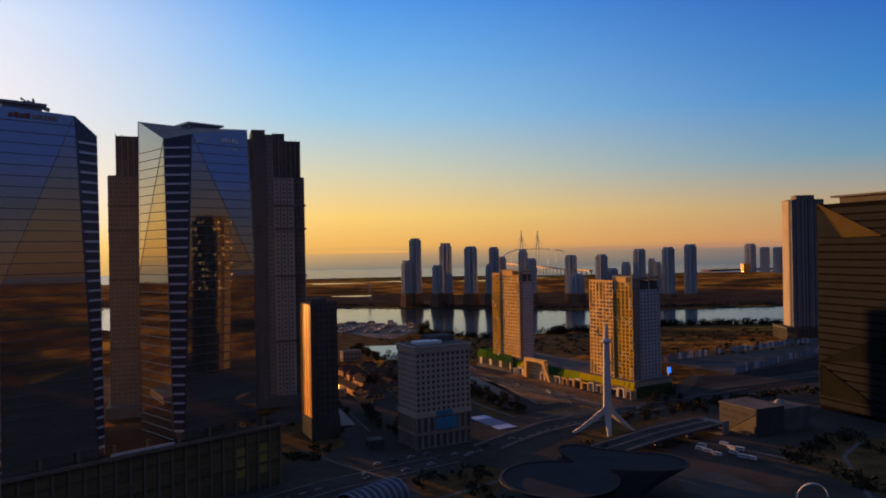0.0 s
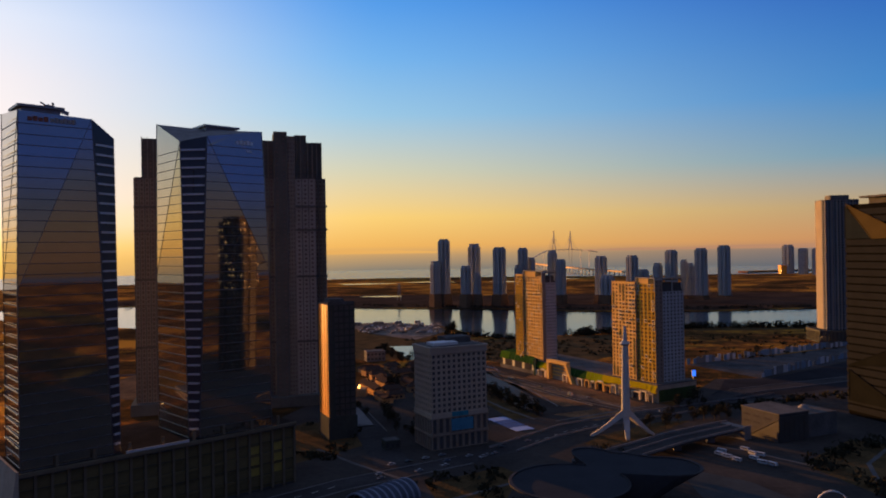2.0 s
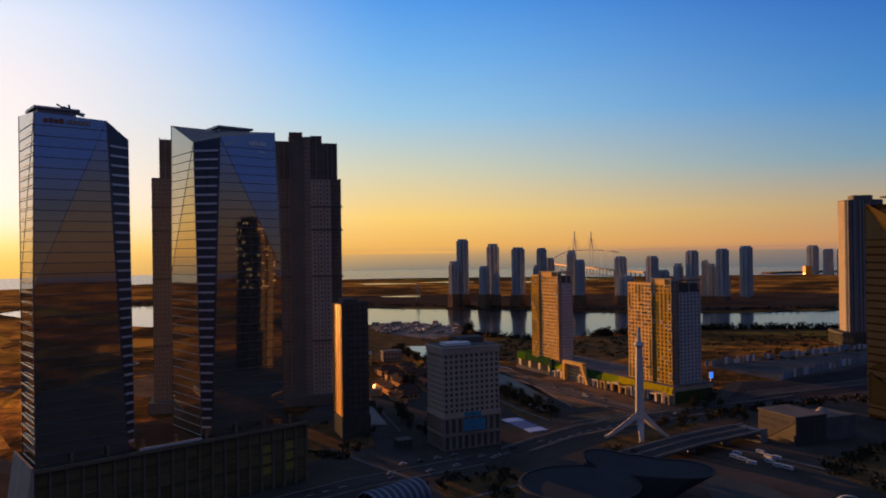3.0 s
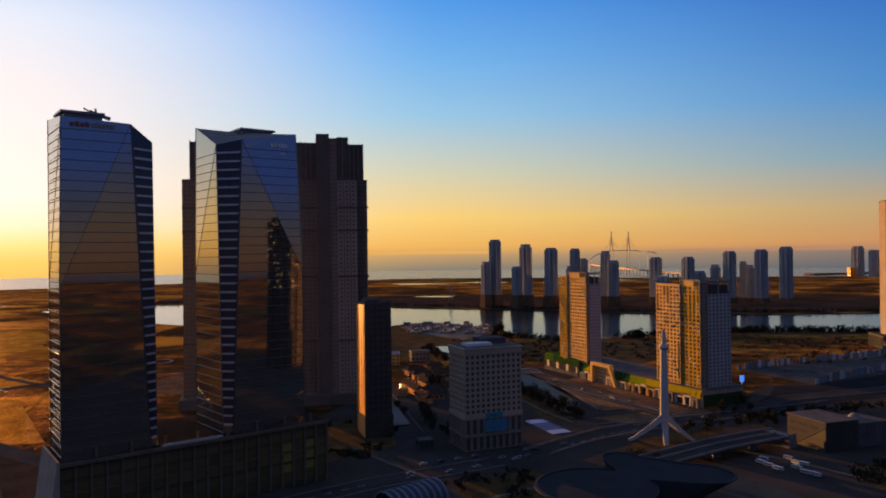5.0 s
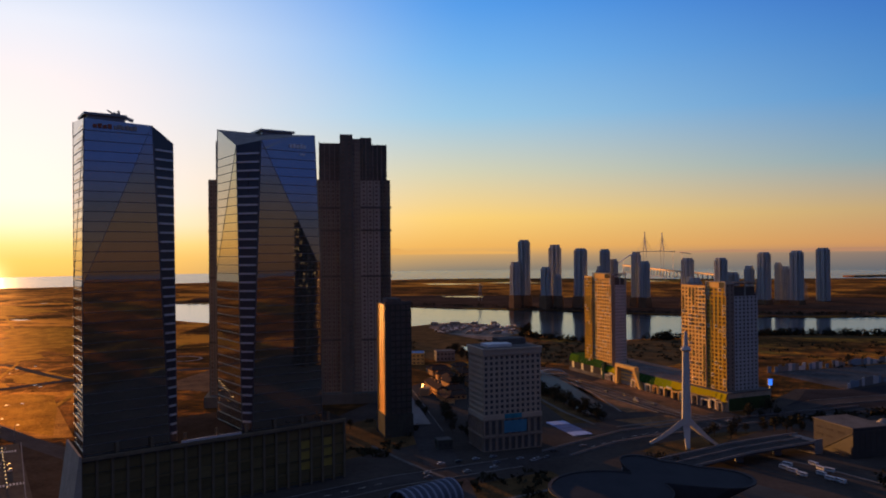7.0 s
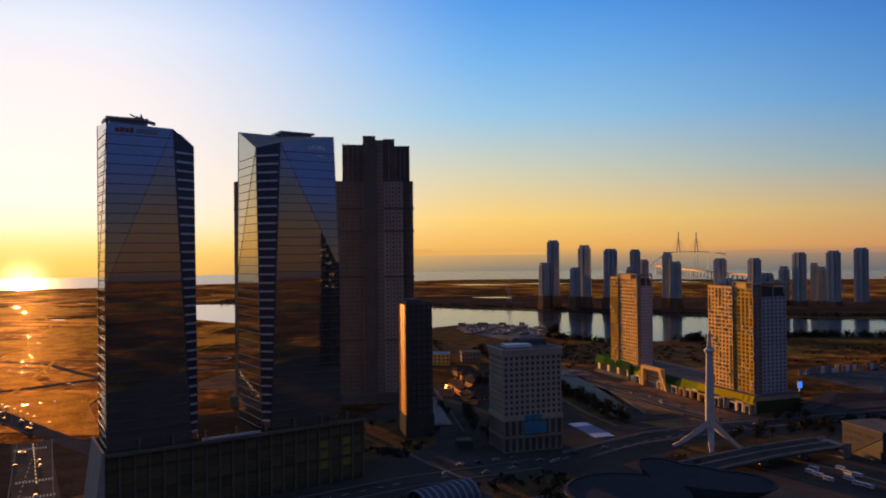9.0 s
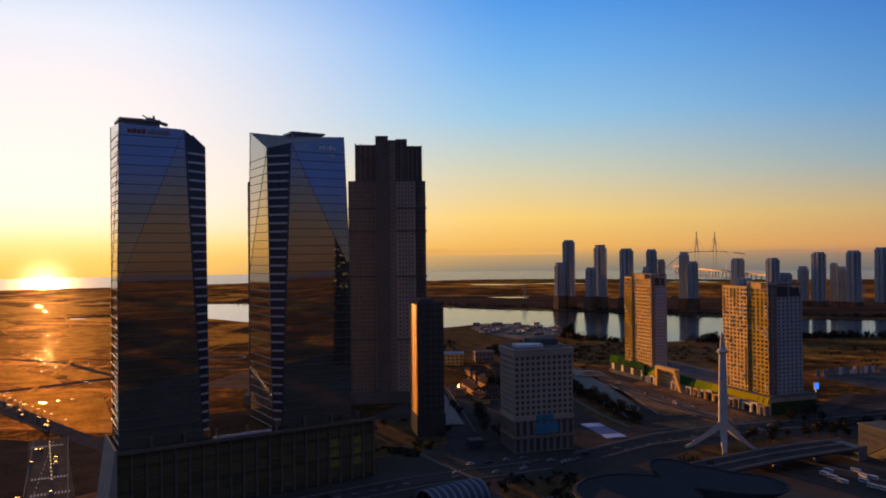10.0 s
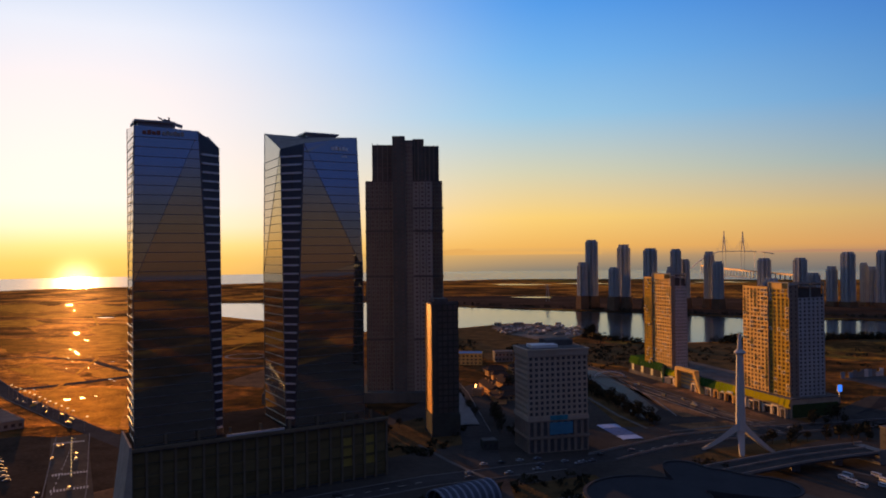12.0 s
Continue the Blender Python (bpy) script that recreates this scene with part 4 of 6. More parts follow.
def round_tower():
    t = thing("apartment_tower", 422.0, 899, -3, "rounded grey apartment tower with vertical piers", "apartment tower")
    wall, glass, roof, pale = MB(), MB(), MB(), MB()
    plan = [(0, 5), (2, 0.5), (12, 0.3), (14, -2.5), (27, -2.5), (34, 0), (41, 2), (44, 8), (44, 24), (36, 30), (8, 30), (0, 24)]
    for a, b in zip(plan, plan[1:] + plan[:1]):
        L = (Vector(b) - Vector(a)).length
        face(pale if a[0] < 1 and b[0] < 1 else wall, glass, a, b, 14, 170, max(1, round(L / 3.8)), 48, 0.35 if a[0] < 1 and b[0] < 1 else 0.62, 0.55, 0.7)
    # flank takes the paler tone so its colour carries the sunlight
    pale.make("sunlit_wall", ROUNDPALE, t, "flank coloured paler for the sunlight on it")
    roof.prism(plan, 170, 171)
    ctr = [(22 + (x - 22) * 0.55, 14 + (y - 14) * 0.6) for x, y in plan]
    roof.prism(ctr, 171, 176.5)
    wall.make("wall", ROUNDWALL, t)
    for x, y in ((2.6, -0.1), (10, -0.3), (15, -3.1), (18.5, -3.1), (25, -3.1), (34, -0.7), (41, 1.4)):
        box_part("pier", t, (x - 0.45, y, 14, x + 0.45, y + 1.5, 170.6), ROUNDPALE, "pale vertical pier")
    glass.make("window_glass", FACET, t, kind="stuff")
    roof.make("roof", DARKROOF, t)
    base, bg = MB(), MB()
    block(base, bg, -9, -7, 53, 36, 0, 14, 14, 4.5, 0.6, 0.8, 0.8, base)
    base.make("base_storey", SLIMWALL, t)
    bg.make("base_glass", WINDOW, t)


round_tower()

# ---- low grey hall ----


HALLGLASS = mat("hall_dark_glass", (0.066, 0.06, 0.056), 0.35, var=0.3, scale=0.1, spec=0.3)


def hall():
    t = thing("exhibition_hall", 172.7, 468, -64.5, "low stone hall with slot windows and a sloping dark glass end", "hall")
    W, D, H = 29.0, 24.0, 16.6
    # stone darkened: the shade on the front is put into its colour
    box_part("body", t, (0, 0, 0, W, D, H), mat("hall_stone_in_shade", (0.075, 0.072, 0.074), 0.8))
    box_part("roof", t, (-0.4, -0.4, H, W + 0.4, D + 0.4, H + 0.6), DARKROOF, "pale flat roof")
    for z, xs in ((12.2, (2.0, 9.5, 18.5)), (8.2, (2.0, 9.5))):
        for x in xs:
            box_part("slot_window", t, (x, -0.1, z, x + 4.8, 0.1, z + 1.0), WINDOW)
    g = MB()
    g.poly([(6, -0.14, 0.2), (W, -0.14, 0.2), (W, -0.14, 14.0)])
    g.beam((6, -0.2, 0.2), (W, -0.2, 14.2), 0.35)
    g.make("sloping_glass", HALLGLASS, t, "dark sloping glass triangle")
    for k in range(6):
        box_part("end_pane", t, (W + 0.02, 0.2 + k * 3.95, 0.3, W + 0.25, 3.95 + k * 3.95, 15.2), HALLGLASS)
    box_part("rear_block", t, (6, D, 0, W - 2, D + 26, 14.0), DARKROOF, "dark rear block")
    rf = MB()
    frustum(rf, 15, D + 12, 14.0, 4.5, 17.0, 1.2)
    rf.make("roof_cone", CONCRETE, t, "pale rooftop cone")
    box_part("roof_unit", t, (18, D + 2, 14.0, 22, D + 6, 16.0), CONCRETE)


hall()

# ---- three-lobed bowl building ----


def bowl():
    t = thing("bowl_building", 65, 331, 0, "low three-lobed concert hall with a flat dark roof", "hall")
    lobes = [(-18, -14, 26), (30, 8, 15.5), (-3, 31, 10), (10, 14, 17)]

    def outline(scale, n=96):
        pts = []
        for k in range(n):
            a = 2 * math.pi * k / n
            d = Vector((math.cos(a), math.sin(a)))
            r = 6.0
            for x, y, q in lobes:
                c = Vector((x, y))
                proj, perp = c.dot(d), abs(c.cross(d))
                if perp < q:
                    r = max(r, proj + math.sqrt(q * q - perp * perp))
            pts.append(r)
        for _ in range(3):
            pts = [(pts[k - 1] + 2 * pts[k] + pts[(k + 1) % n]) / 4 for k in range(n)]
        return [(scale * r * math.cos(2 * math.pi * k / n), scale * r * math.sin(2 * math.pi * k / n)) for k, r in enumerate(pts)]

    rings = [(0.45, 0), (0.55, 5), (0.72, 10), (0.93, 15), (1.0, 16.6)]
    b = MB()
    for (s0, z0), (s1, z1) in zip(rings, rings[1:]):
        p, q = outline(s0), outline(s1)
        for k in range(96):
            j = (k + 1) % 96
            b.poly([(*p[k], z0), (*p[j], z0), (*q[j], z1), (*q[k], z1)])
    b.make("bowl", BOWL, t, "dark flaring metal underside")
    o, i = outline(1.0), outline(0.965)
    r = MB()
    r.poly([(*p, 16.4) for p in i])
    r.make("roof", BOWLROOF, t)
    rim = MB()
    for k in range(96):
        j = (k + 1) % 96
        rim.poly([(*o[k], 16.6), (*o[j], 16.6), (*o[j], 17.1), (*o[k], 17.1)])
        rim.poly([(*o[k], 17.1), (*o[j], 17.1), (*i[j], 17.1), (*i[k], 17.1)])
        rim.poly([(*i[k], 17.1), (*i[j], 17.1), (*i[j], 16.4), (*i[k], 16.4)])
    rim.make("rim", BOWL, t, "narrow grey roof rim")


bowl()

# ---- barrel-vault roof ----


VAULTRIB = mat("vault_rib", (0.20, 0.23, 0.30), 0.5)


def vault():
    t = thing("vaulted_shelter", -46.5, 328.7, 48.5, "white ribbed barrel-vault shelter", "shelter")
    R, Ln, n = 9.0, 30.0, 14
    sk = MB()
    for k in range(n):
        a0, a1 = math.pi * k / n, math.pi * (k + 1) / n
        p = lambda a, r=R: (-r * math.cos(a), 0.8 * r * math.sin(a))
        (y0, z0), (y1, z1) = p(a0), p(a1)
        sk.poly([(0, y0, z0), (Ln, y0, z0), (Ln, y1, z1), (0, y1, z1)])
        sk.poly([(0, y0 * 0.98, z0 * 0.98), (0, y1 * 0.98, z1 * 0.98), (Ln, y1 * 0.98, z1 * 0.98), (Ln, y0 * 0.98, z0 * 0.98)])
    sk.make("skin", mat("vault_glass", (0.07, 0.085, 0.12), 0.3, 0.0), t)
    for i in range(9):
        x = i * Ln / 8
        rb = MB()
        for k in range(n):
            a0, a1 = math.pi * k / n, math.pi * (k + 1) / n
            rb.beam((x, -R * math.cos(a0), 0.8 * R * math.sin(a0) + 0.2), (x, -R * math.cos(a1), 0.8 * R * math.sin(a1) + 0.2), 1.1, 0.7)
        rb.make("rib", VAULTRIB, t)


vault()

# ---- distant towers ----


def far_tower(x, y, w, h, turn, crown, wallm=FARWALL, foot=0.0):
    """Four-lobed apartment tower with a slot up the middle of each side; foot: height of its dark base block."""
    t = thing("distant_tower", x, y, turn, "distant grey apartment tower across the water", "apartment tower", "distant apartment towers")
    wall, glass, top = MB(), MB(), MB()
    k = w * 0.36
    e, q, d = k * 0.35, k * 0.16, k * 0.22
    side = [(-k, -k + e), (-k + e, -k + e), (-k + e, -k), (-q, -k), (-q, -k + d), (q, -k + d), (q, -k), (k - e, -k), (k - e, -k + e)]
    plan = []
    for c, sn in ((1, 0), (0, 1), (-1, 0), (0, -1)):
        plan += [(px * c - py * sn, px * sn + py * c) for px, py in side]
    for a, b in zip(plan, plan[1:] + plan[:1]):
        L = (Vector(b) - Vector(a)).length
        if L > 0.05:
            face(wall, glass, a, b, foot, h - crown, max(1, round(L / 4.2)), max(8, int((h - foot) / 4.5)), 0.5, 0.55, 0.8)
    top.prism(plan, h - crown, h - crown + 1)
    c2 = [(px * 0.78, py * 0.78) for px, py in plan]
    top.prism(c2, h - crown + 1, h)
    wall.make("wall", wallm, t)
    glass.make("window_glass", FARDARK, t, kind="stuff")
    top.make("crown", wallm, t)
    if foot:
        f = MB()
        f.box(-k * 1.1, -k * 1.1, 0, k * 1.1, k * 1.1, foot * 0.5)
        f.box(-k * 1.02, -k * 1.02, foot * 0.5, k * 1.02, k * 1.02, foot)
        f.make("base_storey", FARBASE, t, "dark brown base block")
    return t


FARBASE = mat("far_base_brown", (0.17, 0.112, 0.07), 0.9, var=0.35, scale=0.05)
# east, north, width and height; nearer towers get taller added base blocks in ground brown
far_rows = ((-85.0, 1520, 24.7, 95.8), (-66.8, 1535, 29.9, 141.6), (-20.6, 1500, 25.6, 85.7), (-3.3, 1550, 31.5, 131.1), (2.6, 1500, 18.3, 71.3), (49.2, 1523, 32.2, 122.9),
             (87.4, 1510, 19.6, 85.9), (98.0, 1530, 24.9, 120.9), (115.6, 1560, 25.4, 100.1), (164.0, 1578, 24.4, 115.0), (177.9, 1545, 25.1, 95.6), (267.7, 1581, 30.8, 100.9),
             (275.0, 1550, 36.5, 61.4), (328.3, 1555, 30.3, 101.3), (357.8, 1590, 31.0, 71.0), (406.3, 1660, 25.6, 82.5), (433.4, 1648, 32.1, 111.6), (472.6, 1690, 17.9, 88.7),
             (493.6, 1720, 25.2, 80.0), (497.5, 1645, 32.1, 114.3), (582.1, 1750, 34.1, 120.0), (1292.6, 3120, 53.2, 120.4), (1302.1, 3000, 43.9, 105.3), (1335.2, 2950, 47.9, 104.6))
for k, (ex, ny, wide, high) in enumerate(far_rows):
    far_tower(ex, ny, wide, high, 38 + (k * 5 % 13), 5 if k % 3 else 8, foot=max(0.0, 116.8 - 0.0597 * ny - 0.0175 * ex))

# ---- cable-stayed bridge and far hills ----


# piers paled so their colour carries the haze
SEAPIER = mat("haze_tinted_pier", (0.75, 0.72, 0.68), 0.8, var=0.1)
# golden sunlight on the deck is put into its base colour
VIADUCT = mat("viaduct_sun_tint", (0.62, 0.45, 0.27), 0.8, var=0.1)


def sea_bridge():
    t = thing("cable_bridge", 465, 4560, 28, "distant cable-stayed bridge with two slender pylons", "bridge")
    gap = 122.0

    def hz(x):
        return 111 - (0.0021 * x * x if x < 0 else 0.0) - (0.0004 * (x - gap) ** 2 if x > gap else 0.0)

    # bridge takes the pale far wall colour in place of haze
    deck = MB()
    ribbon(deck, [(x, 0, hz(x)) for x in range(-213, 331, 12)], 14, 3.5)
    deck.make("deck", FARWALL, t)
    for px in (0, gap):
        p = MB()
        for q in (-1, 1):
            p.beam((px, q * 12, -2), (px, q * 17, hz(px)), 1.6)
            p.beam((px, q * 17, hz(px)), (px, q * 2.5, 180), 4.5)
        p.beam((px, 0, 176), (px, 0, 229 - px * 0.02), 4.5)
        p.make("pylon", FARWALL, t)
        for k in range(1, 7):
            for q in (-1, 1):
                c = MB()
                x = px + q * k * 10
                c.beam((px, 0, 222 - k * 4), (x, 0, hz(x)), 0.35)
                c.make("cable", FARWALL, t)
    for x in (-150, -75, 200, 265):
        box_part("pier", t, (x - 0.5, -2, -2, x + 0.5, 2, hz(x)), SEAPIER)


sea_bridge()


def viaduct():
    t = thing("viaduct", 0, 0, 0, "long low viaduct over the sea, tinted with golden sunlight", "viaduct")
    pts = [(334 + 285 * k / 30 - 26 * math.sin(math.pi * k / 30), 4460 - 1310 * k / 30) for k in range(31)]
    dz = lambda k: 31 - 16 * k / 30
    d = MB()
    ribbon(d, [(*p, dz(k)) for k, p in enumerate(pts)], 18, 7)
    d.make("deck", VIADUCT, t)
    for k in range(31):
        x, y = pts[k]
        box_part("pier", t, (x - 2, y - 6, -2, x + 2, y + 6, dz(k) - 3), FARWALL)


viaduct()


# even glow in the haze's colour, as no air haze is rendered
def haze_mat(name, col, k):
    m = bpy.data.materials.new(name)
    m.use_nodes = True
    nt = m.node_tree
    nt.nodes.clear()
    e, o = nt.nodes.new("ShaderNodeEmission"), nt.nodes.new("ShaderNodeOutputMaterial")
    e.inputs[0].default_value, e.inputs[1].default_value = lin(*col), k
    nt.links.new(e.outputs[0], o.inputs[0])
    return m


def hills(name, a0, a1, high, col, seed):
    """A faint ridge on the horizon between two bearings (degrees left of +y), haze put into its glow."""
    b = MB()
    n = 60
    prev = None
    for k in range(n + 1):
        q = k / n
        a = radians(a0 + (a1 - a0) * q)
        h = high * math.sin(math.pi * q) ** 0.7 * (0.55 + 0.6 * noise.noise(Vector((q * 6, seed, 0))) + 0.15 * noise.noise(Vector((q * 25, seed, 3))))
        p = (-4690 * math.sin(a), 4690 * math.cos(a))
        cur = ((*p, 104.0), (*p, 110 + max(h, 0.5)))
        if prev:
            b.poly([prev[0], cur[0], cur[1], prev[1]])
        prev = cur
    tagged(b.make(name, haze_mat(name, col, SKY_GAIN)), "far hills across the sea, glowing in painted haze colour", "backdrop", kind="structure")


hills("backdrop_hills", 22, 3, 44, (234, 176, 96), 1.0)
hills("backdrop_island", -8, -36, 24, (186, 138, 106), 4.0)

# ---- city ground: paving, roads, ponds ----
sheet("pavement", [(-330, 100), (330, 100), (330, 640), (560, 700), (560, 880), (440, 868), (400, 775), (330, 715), (255, 660), (215, 655), (150, 545), (20, 745), (-60, 760), (-110, 620), (-150, 430), (-230, 300)], 0.05, PAVING, "dark paved city ground", "pavement")
strip("road", [(-330, 95), (-180, 245), (-60, 365), (0, 408), (42, 447), (68, 476), (105, 503), (150, 528), (260, 585), (420, 650)], 16, 0.12, ASPHALT, "dark asphalt avenue", "road")
strip("road", [(-150, 690), (-110, 600), (-62, 470), (-38, 395), (-10, 300)], 20, 0.10, ASPHALT, "dark asphalt side street", "road")
strip("road", [(-40, 800), (32, 675), (100, 556), (135, 515)], 13, 0.14, ASPHALT, "asphalt road along the mall", "road")
strip("road", [(-150, 216), (-222, 296), (-317, 398)], 21, 0.12, WORNROAD, "wide asphalt street with painted crossings", "road")
strip("road", [(-620, 600), (-465, 496), (-318, 416), (-150, 330)], 14, 0.10, ASPHALT, "asphalt road across the fields", "road")
strip("road", [(420, 700), (300, 640), (215, 600), (150, 528)], 16, 0.16, ASPHALT, "asphalt road beside the building site", "road")
sheet("far_marsh", [(-900, 1640), (-638, 1700), (-430, 1612), (-227, 1532), (-107, 1505), (75, 1452), (179, 1402), (300, 1377), (428, 1372), (637, 1406), (1000, 1512), (1900, 1700),
                    (1900, 1990), (1450, 1900), (1120, 1960), (860, 1840), (640, 1905), (420, 1850), (200, 1930), (-20, 1880), (-260, 1985), (-520, 1900), (-760, 1930), (-960, 1800)], 0.05, MARSH, "dark brown marshland on the far canal bank", "ground")
sheet("vacant_lot", [(-8, 748), (30, 670), (58, 569), (70, 545), (90, 552), (24, 668), (-32, 765)], 0.15, DIRT, "bare brown dirt lot beside the stream", "ground")
sheet("mall_forecourt", [(128, 545), (19, 722), (-2, 712), (108, 540)], 0.15, LOTBROWN, "brown gravel forecourt before the mall", "ground")
sheet("straw_lot", [(-455, 507), (-437, 531), (-397, 546), (-285, 424), (-318, 412)], 0.08, STRAW, "golden straw-covered lot beside the road", "ground")
sheet("car_lot", [(-352, 376), (-333, 394), (-236, 292), (-262, 262), (-400, 330)], 0.07, LOTBROWN, "brown gravel lot with parked cars", "ground")
sheet("corner_lot", [(-303, 404), (-262, 398), (-190, 312), (-214, 292)], 0.07, LOTBROWN, "brown gravel corner lot", "ground")
sheet("wide_car_park", [(165, 545), (205, 610), (222, 652), (258, 656), (330, 710), (404, 772), (430, 700), (300, 605), (240, 562)], 0.07, DARKASPHALT, "empty dark asphalt car park", "ground")
sheet("shaded_lot", [(-175, 560), (-110, 620), (-150, 690), (-330, 700), (-330, 590)], 0.06, LOTBROWN, "brown gravel lot behind the towers", "ground")
strip("road", [(-560, 490), (-500, 515), (-472, 549), (-442, 602), (-400, 660), (-300, 720)], 11, 0.11, ASPHALT, "dark asphalt track across the fields", "road")
strip("road", [(-720, 640), (-650, 701), (-560, 690), (-477, 640), (-400, 600)], 8, 0.09, WORNROAD, "worn asphalt lane across the fields", "road")
strip("track_ring", [(-402 + 24 * math.cos(k * math.pi / 14), 757 + 20 * math.sin(k * math.pi / 14)) for k in range(29)], 3.2, 0.13, CONCRETE, "pale oval track in the fields", "track")
for pts in (((115, 538), (62, 625), (10, 715), (-18, 765)), ((92, 548), (38, 640), (-12, 728), (-48, 790)), ((66, 548), (50, 610), (20, 690))):
    strip("kerb", pts, 0.9, 0.3, CONCRETE, "pale concrete kerb along the mall road", "kerb", thick=0.3)
sheet("pond", [(-104, 897), (-60, 900), (-48, 850), (-52, 769), (-70, 790), (-88, 850)], 0.06, WATER, "small pond bright with sky", "water")
sheet("stream", [(-18, 745), (-2, 735), (24, 668), (40, 615), (54, 567), (48, 528), (36, 548), (20, 600), (6, 640), (-14, 715)], 0.18, mat("stream_water", (0.06, 0.063, 0.06), 0.5, var=0.35, scale=0.06, spec=0.06), "narrow stream beside the mall road", "water")
sheet("basin", [(112, 395), (142, 370), (170, 300), (190, 220), (120, 220), (112, 330)], 0.16, mat("basin_floor", (0.055, 0.064, 0.072), 0.6, var=0.3, scale=0.05), "shallow dark park basin beside the bowl building", "basin")
sheet("building_site", [(214, 738), (330, 800), (436, 867), (400, 775), (330, 715), (255, 660)], 0.1, mat("site_concrete", (0.10, 0.096, 0.10), 0.8, var=0.6, scale=0.05), "pale bare building site", "site")
sheet("marina_apron", [(-179, 1188), (-134, 1195), (-60, 1135), (-40, 1060), (-78, 960), (-140, 1030), (-190, 1120)], 0.1, MARINA, "cluttered marina apron on the canal bank", "apron")
for x, y, r in ((-1320, 1470, 6), (-1250, 1600, 7), (-803, 853, 1.2), (-528, 688, 1.5), (-180, 2750, 60), (120, 2700, 50), (-420, 2650, 70), (900, 1700, 40), (-240, 1900, 36), (300, 2900, 60), (-960, 1180, 12)):
    sheet("puddle", [(x + r * (1.4 + 0.5 * math.sin(3 * a + r)) * math.cos(a), y + r * 0.7 * math.sin(a)) for a in [k * math.pi / 9 for k in range(18)]], 0.08, WATER, "shallow flooded patch in the fields", "water")


for nm, pts, m, lab in (("dirt_lot", [(40, 655), (60, 690), (112, 592), (132, 552), (104, 540), (62, 610)], DIRT, "bare brown dirt strip beside the mall road"),
                        ("dirt_lot", [(60, 520), (98, 540), (128, 505), (96, 494)], DIRT, "bare brown dirt lot by the avenue"),
                        ("dirt_lot", [(-20, 650), (-6, 660), (36, 545), (52, 512), (30, 505), (2, 590)], DRYLAWN, "dry lawn on the stream bank"),
                        ("lawn", [(70, 440), (84, 462), (128, 496), (150, 500), (110, 455), (84, 436)], DRYLAWN, "dry lawn round the monument legs"),
                        ("lawn", [(-60, 330), (-20, 365), (20, 395), (30, 380), (10, 300), (-50, 280)], DRYLAWN, "dark dry park lawn"),
                        ("lawn", [(180, 400), (230, 450), (262, 430), (262, 300), (200, 330)], DRYLAWN, "dark dry park lawn"),
                        ("lawn", [(-95, 400), (-60, 440), (-72, 480), (-110, 500), (-140, 440)], DRYLAWN, "dark dry park lawn"),
                        ("dirt_lot", [(-390, 350), (-345, 392), (-320, 392), (-246, 316), (-225, 285), (-290, 240)], DARKLOT, "dark fenced lot beside the wide street"),
                        ("dirt_lot", [(-306, 402), (-284, 412), (-206, 328), (-220, 302)], DARKLOT, "dark lot between street and towers")):
    sheet(nm, pts, 0.08, m, lab, "ground")


# dark sheets carry the bank's shade, laid over the sunlit ground
sheet("shade_ground", [(-175, 900), (-60, 955), (40, 955), (90, 975), (129, 992), (190, 1005), (235, 960), (190, 850), (120, 760), (90, 690), (20, 770), (-30, 800), (-120, 780)], 0.03, DRYLAWN, "dark sheet for shaded ground by the canal", "ground")
sheet("shade_ground", [(-185, 880), (-120, 925), (-62, 958), (-48, 1040), (-85, 1145), (-180, 1188), (-226, 1115), (-300, 1056), (-330, 980), (-255, 880)], 0.025, DRYLAWN, "dark sheet for shaded ground round the marina", "ground")
sheet("bank", [(250, 1045), (315, 1072), (400, 1074), (492, 1066), (700, 1075), (900, 1085), (900, 1035), (492, 1040), (330, 1035)], 0.03, DRYLAWN, "dark canal bank under the trees", "ground")
sheet("bank", [(-1060, 1575), (-990, 1618), (-870, 1640), (-638, 1700), (-430, 1610), (-227, 1530), (-107, 1503), (75, 1450), (179, 1400), (300, 1375), (428, 1370), (637, 1404), (1000, 1510), (1000, 1640), (637, 1530), (428, 1480), (179, 1530), (-107, 1620), (-430, 1720), (-900, 1760)], 0.03, DRYLAWN, "dark far canal bank", "ground")


def kerbs(pts, width, z):
    for side in (-1, 1):
        b = MB()
        ribbon(b, [(*p, z) for p in pts], 0.45, 0.3, side * (width / 2 + 0.2))
        tagged(b.make("kerb", CONCRETE), "pale concrete kerb along the road", "kerb", kind="structure")


kerbs([(-330, 95), (-180, 245), (-60, 365), (0, 408)], 16, 0.15)
kerbs([(-150, 690), (-110, 600), (-62, 470)], 20, 0.15)
kerbs([(-40, 800), (32, 675), (100, 556), (135, 515)], 13, 0.15)
kerbs([(-152, 205), (-229, 300), (-316, 400)], 19, 0.15)
kerbs([(-620, 600), (-465, 496), (-330, 422)], 14, 0.15)
kerbs([(420, 700), (300, 640), (215, 600)], 16, 0.15)
for pts in (((-30, 655), (0, 600), (26, 540), (46, 505)), ((-4, 690), (22, 622), (48, 560)), ((62, 690), (112, 604), (134, 566)), ((48, 640), (96, 562), (128, 520)), ((60, 500), (92, 520), (130, 545)),
            ((-88, 430), (-60, 400), (-30, 372)), ((-50, 300), (-8, 340), (30, 372)), ((190, 330), (215, 400), (250, 440)), ((140, 440), (160, 425), (185, 395))):
    strip("footpath", pts, 2.4, 0.2, DARKROOF, "narrow pale footpath", "path")

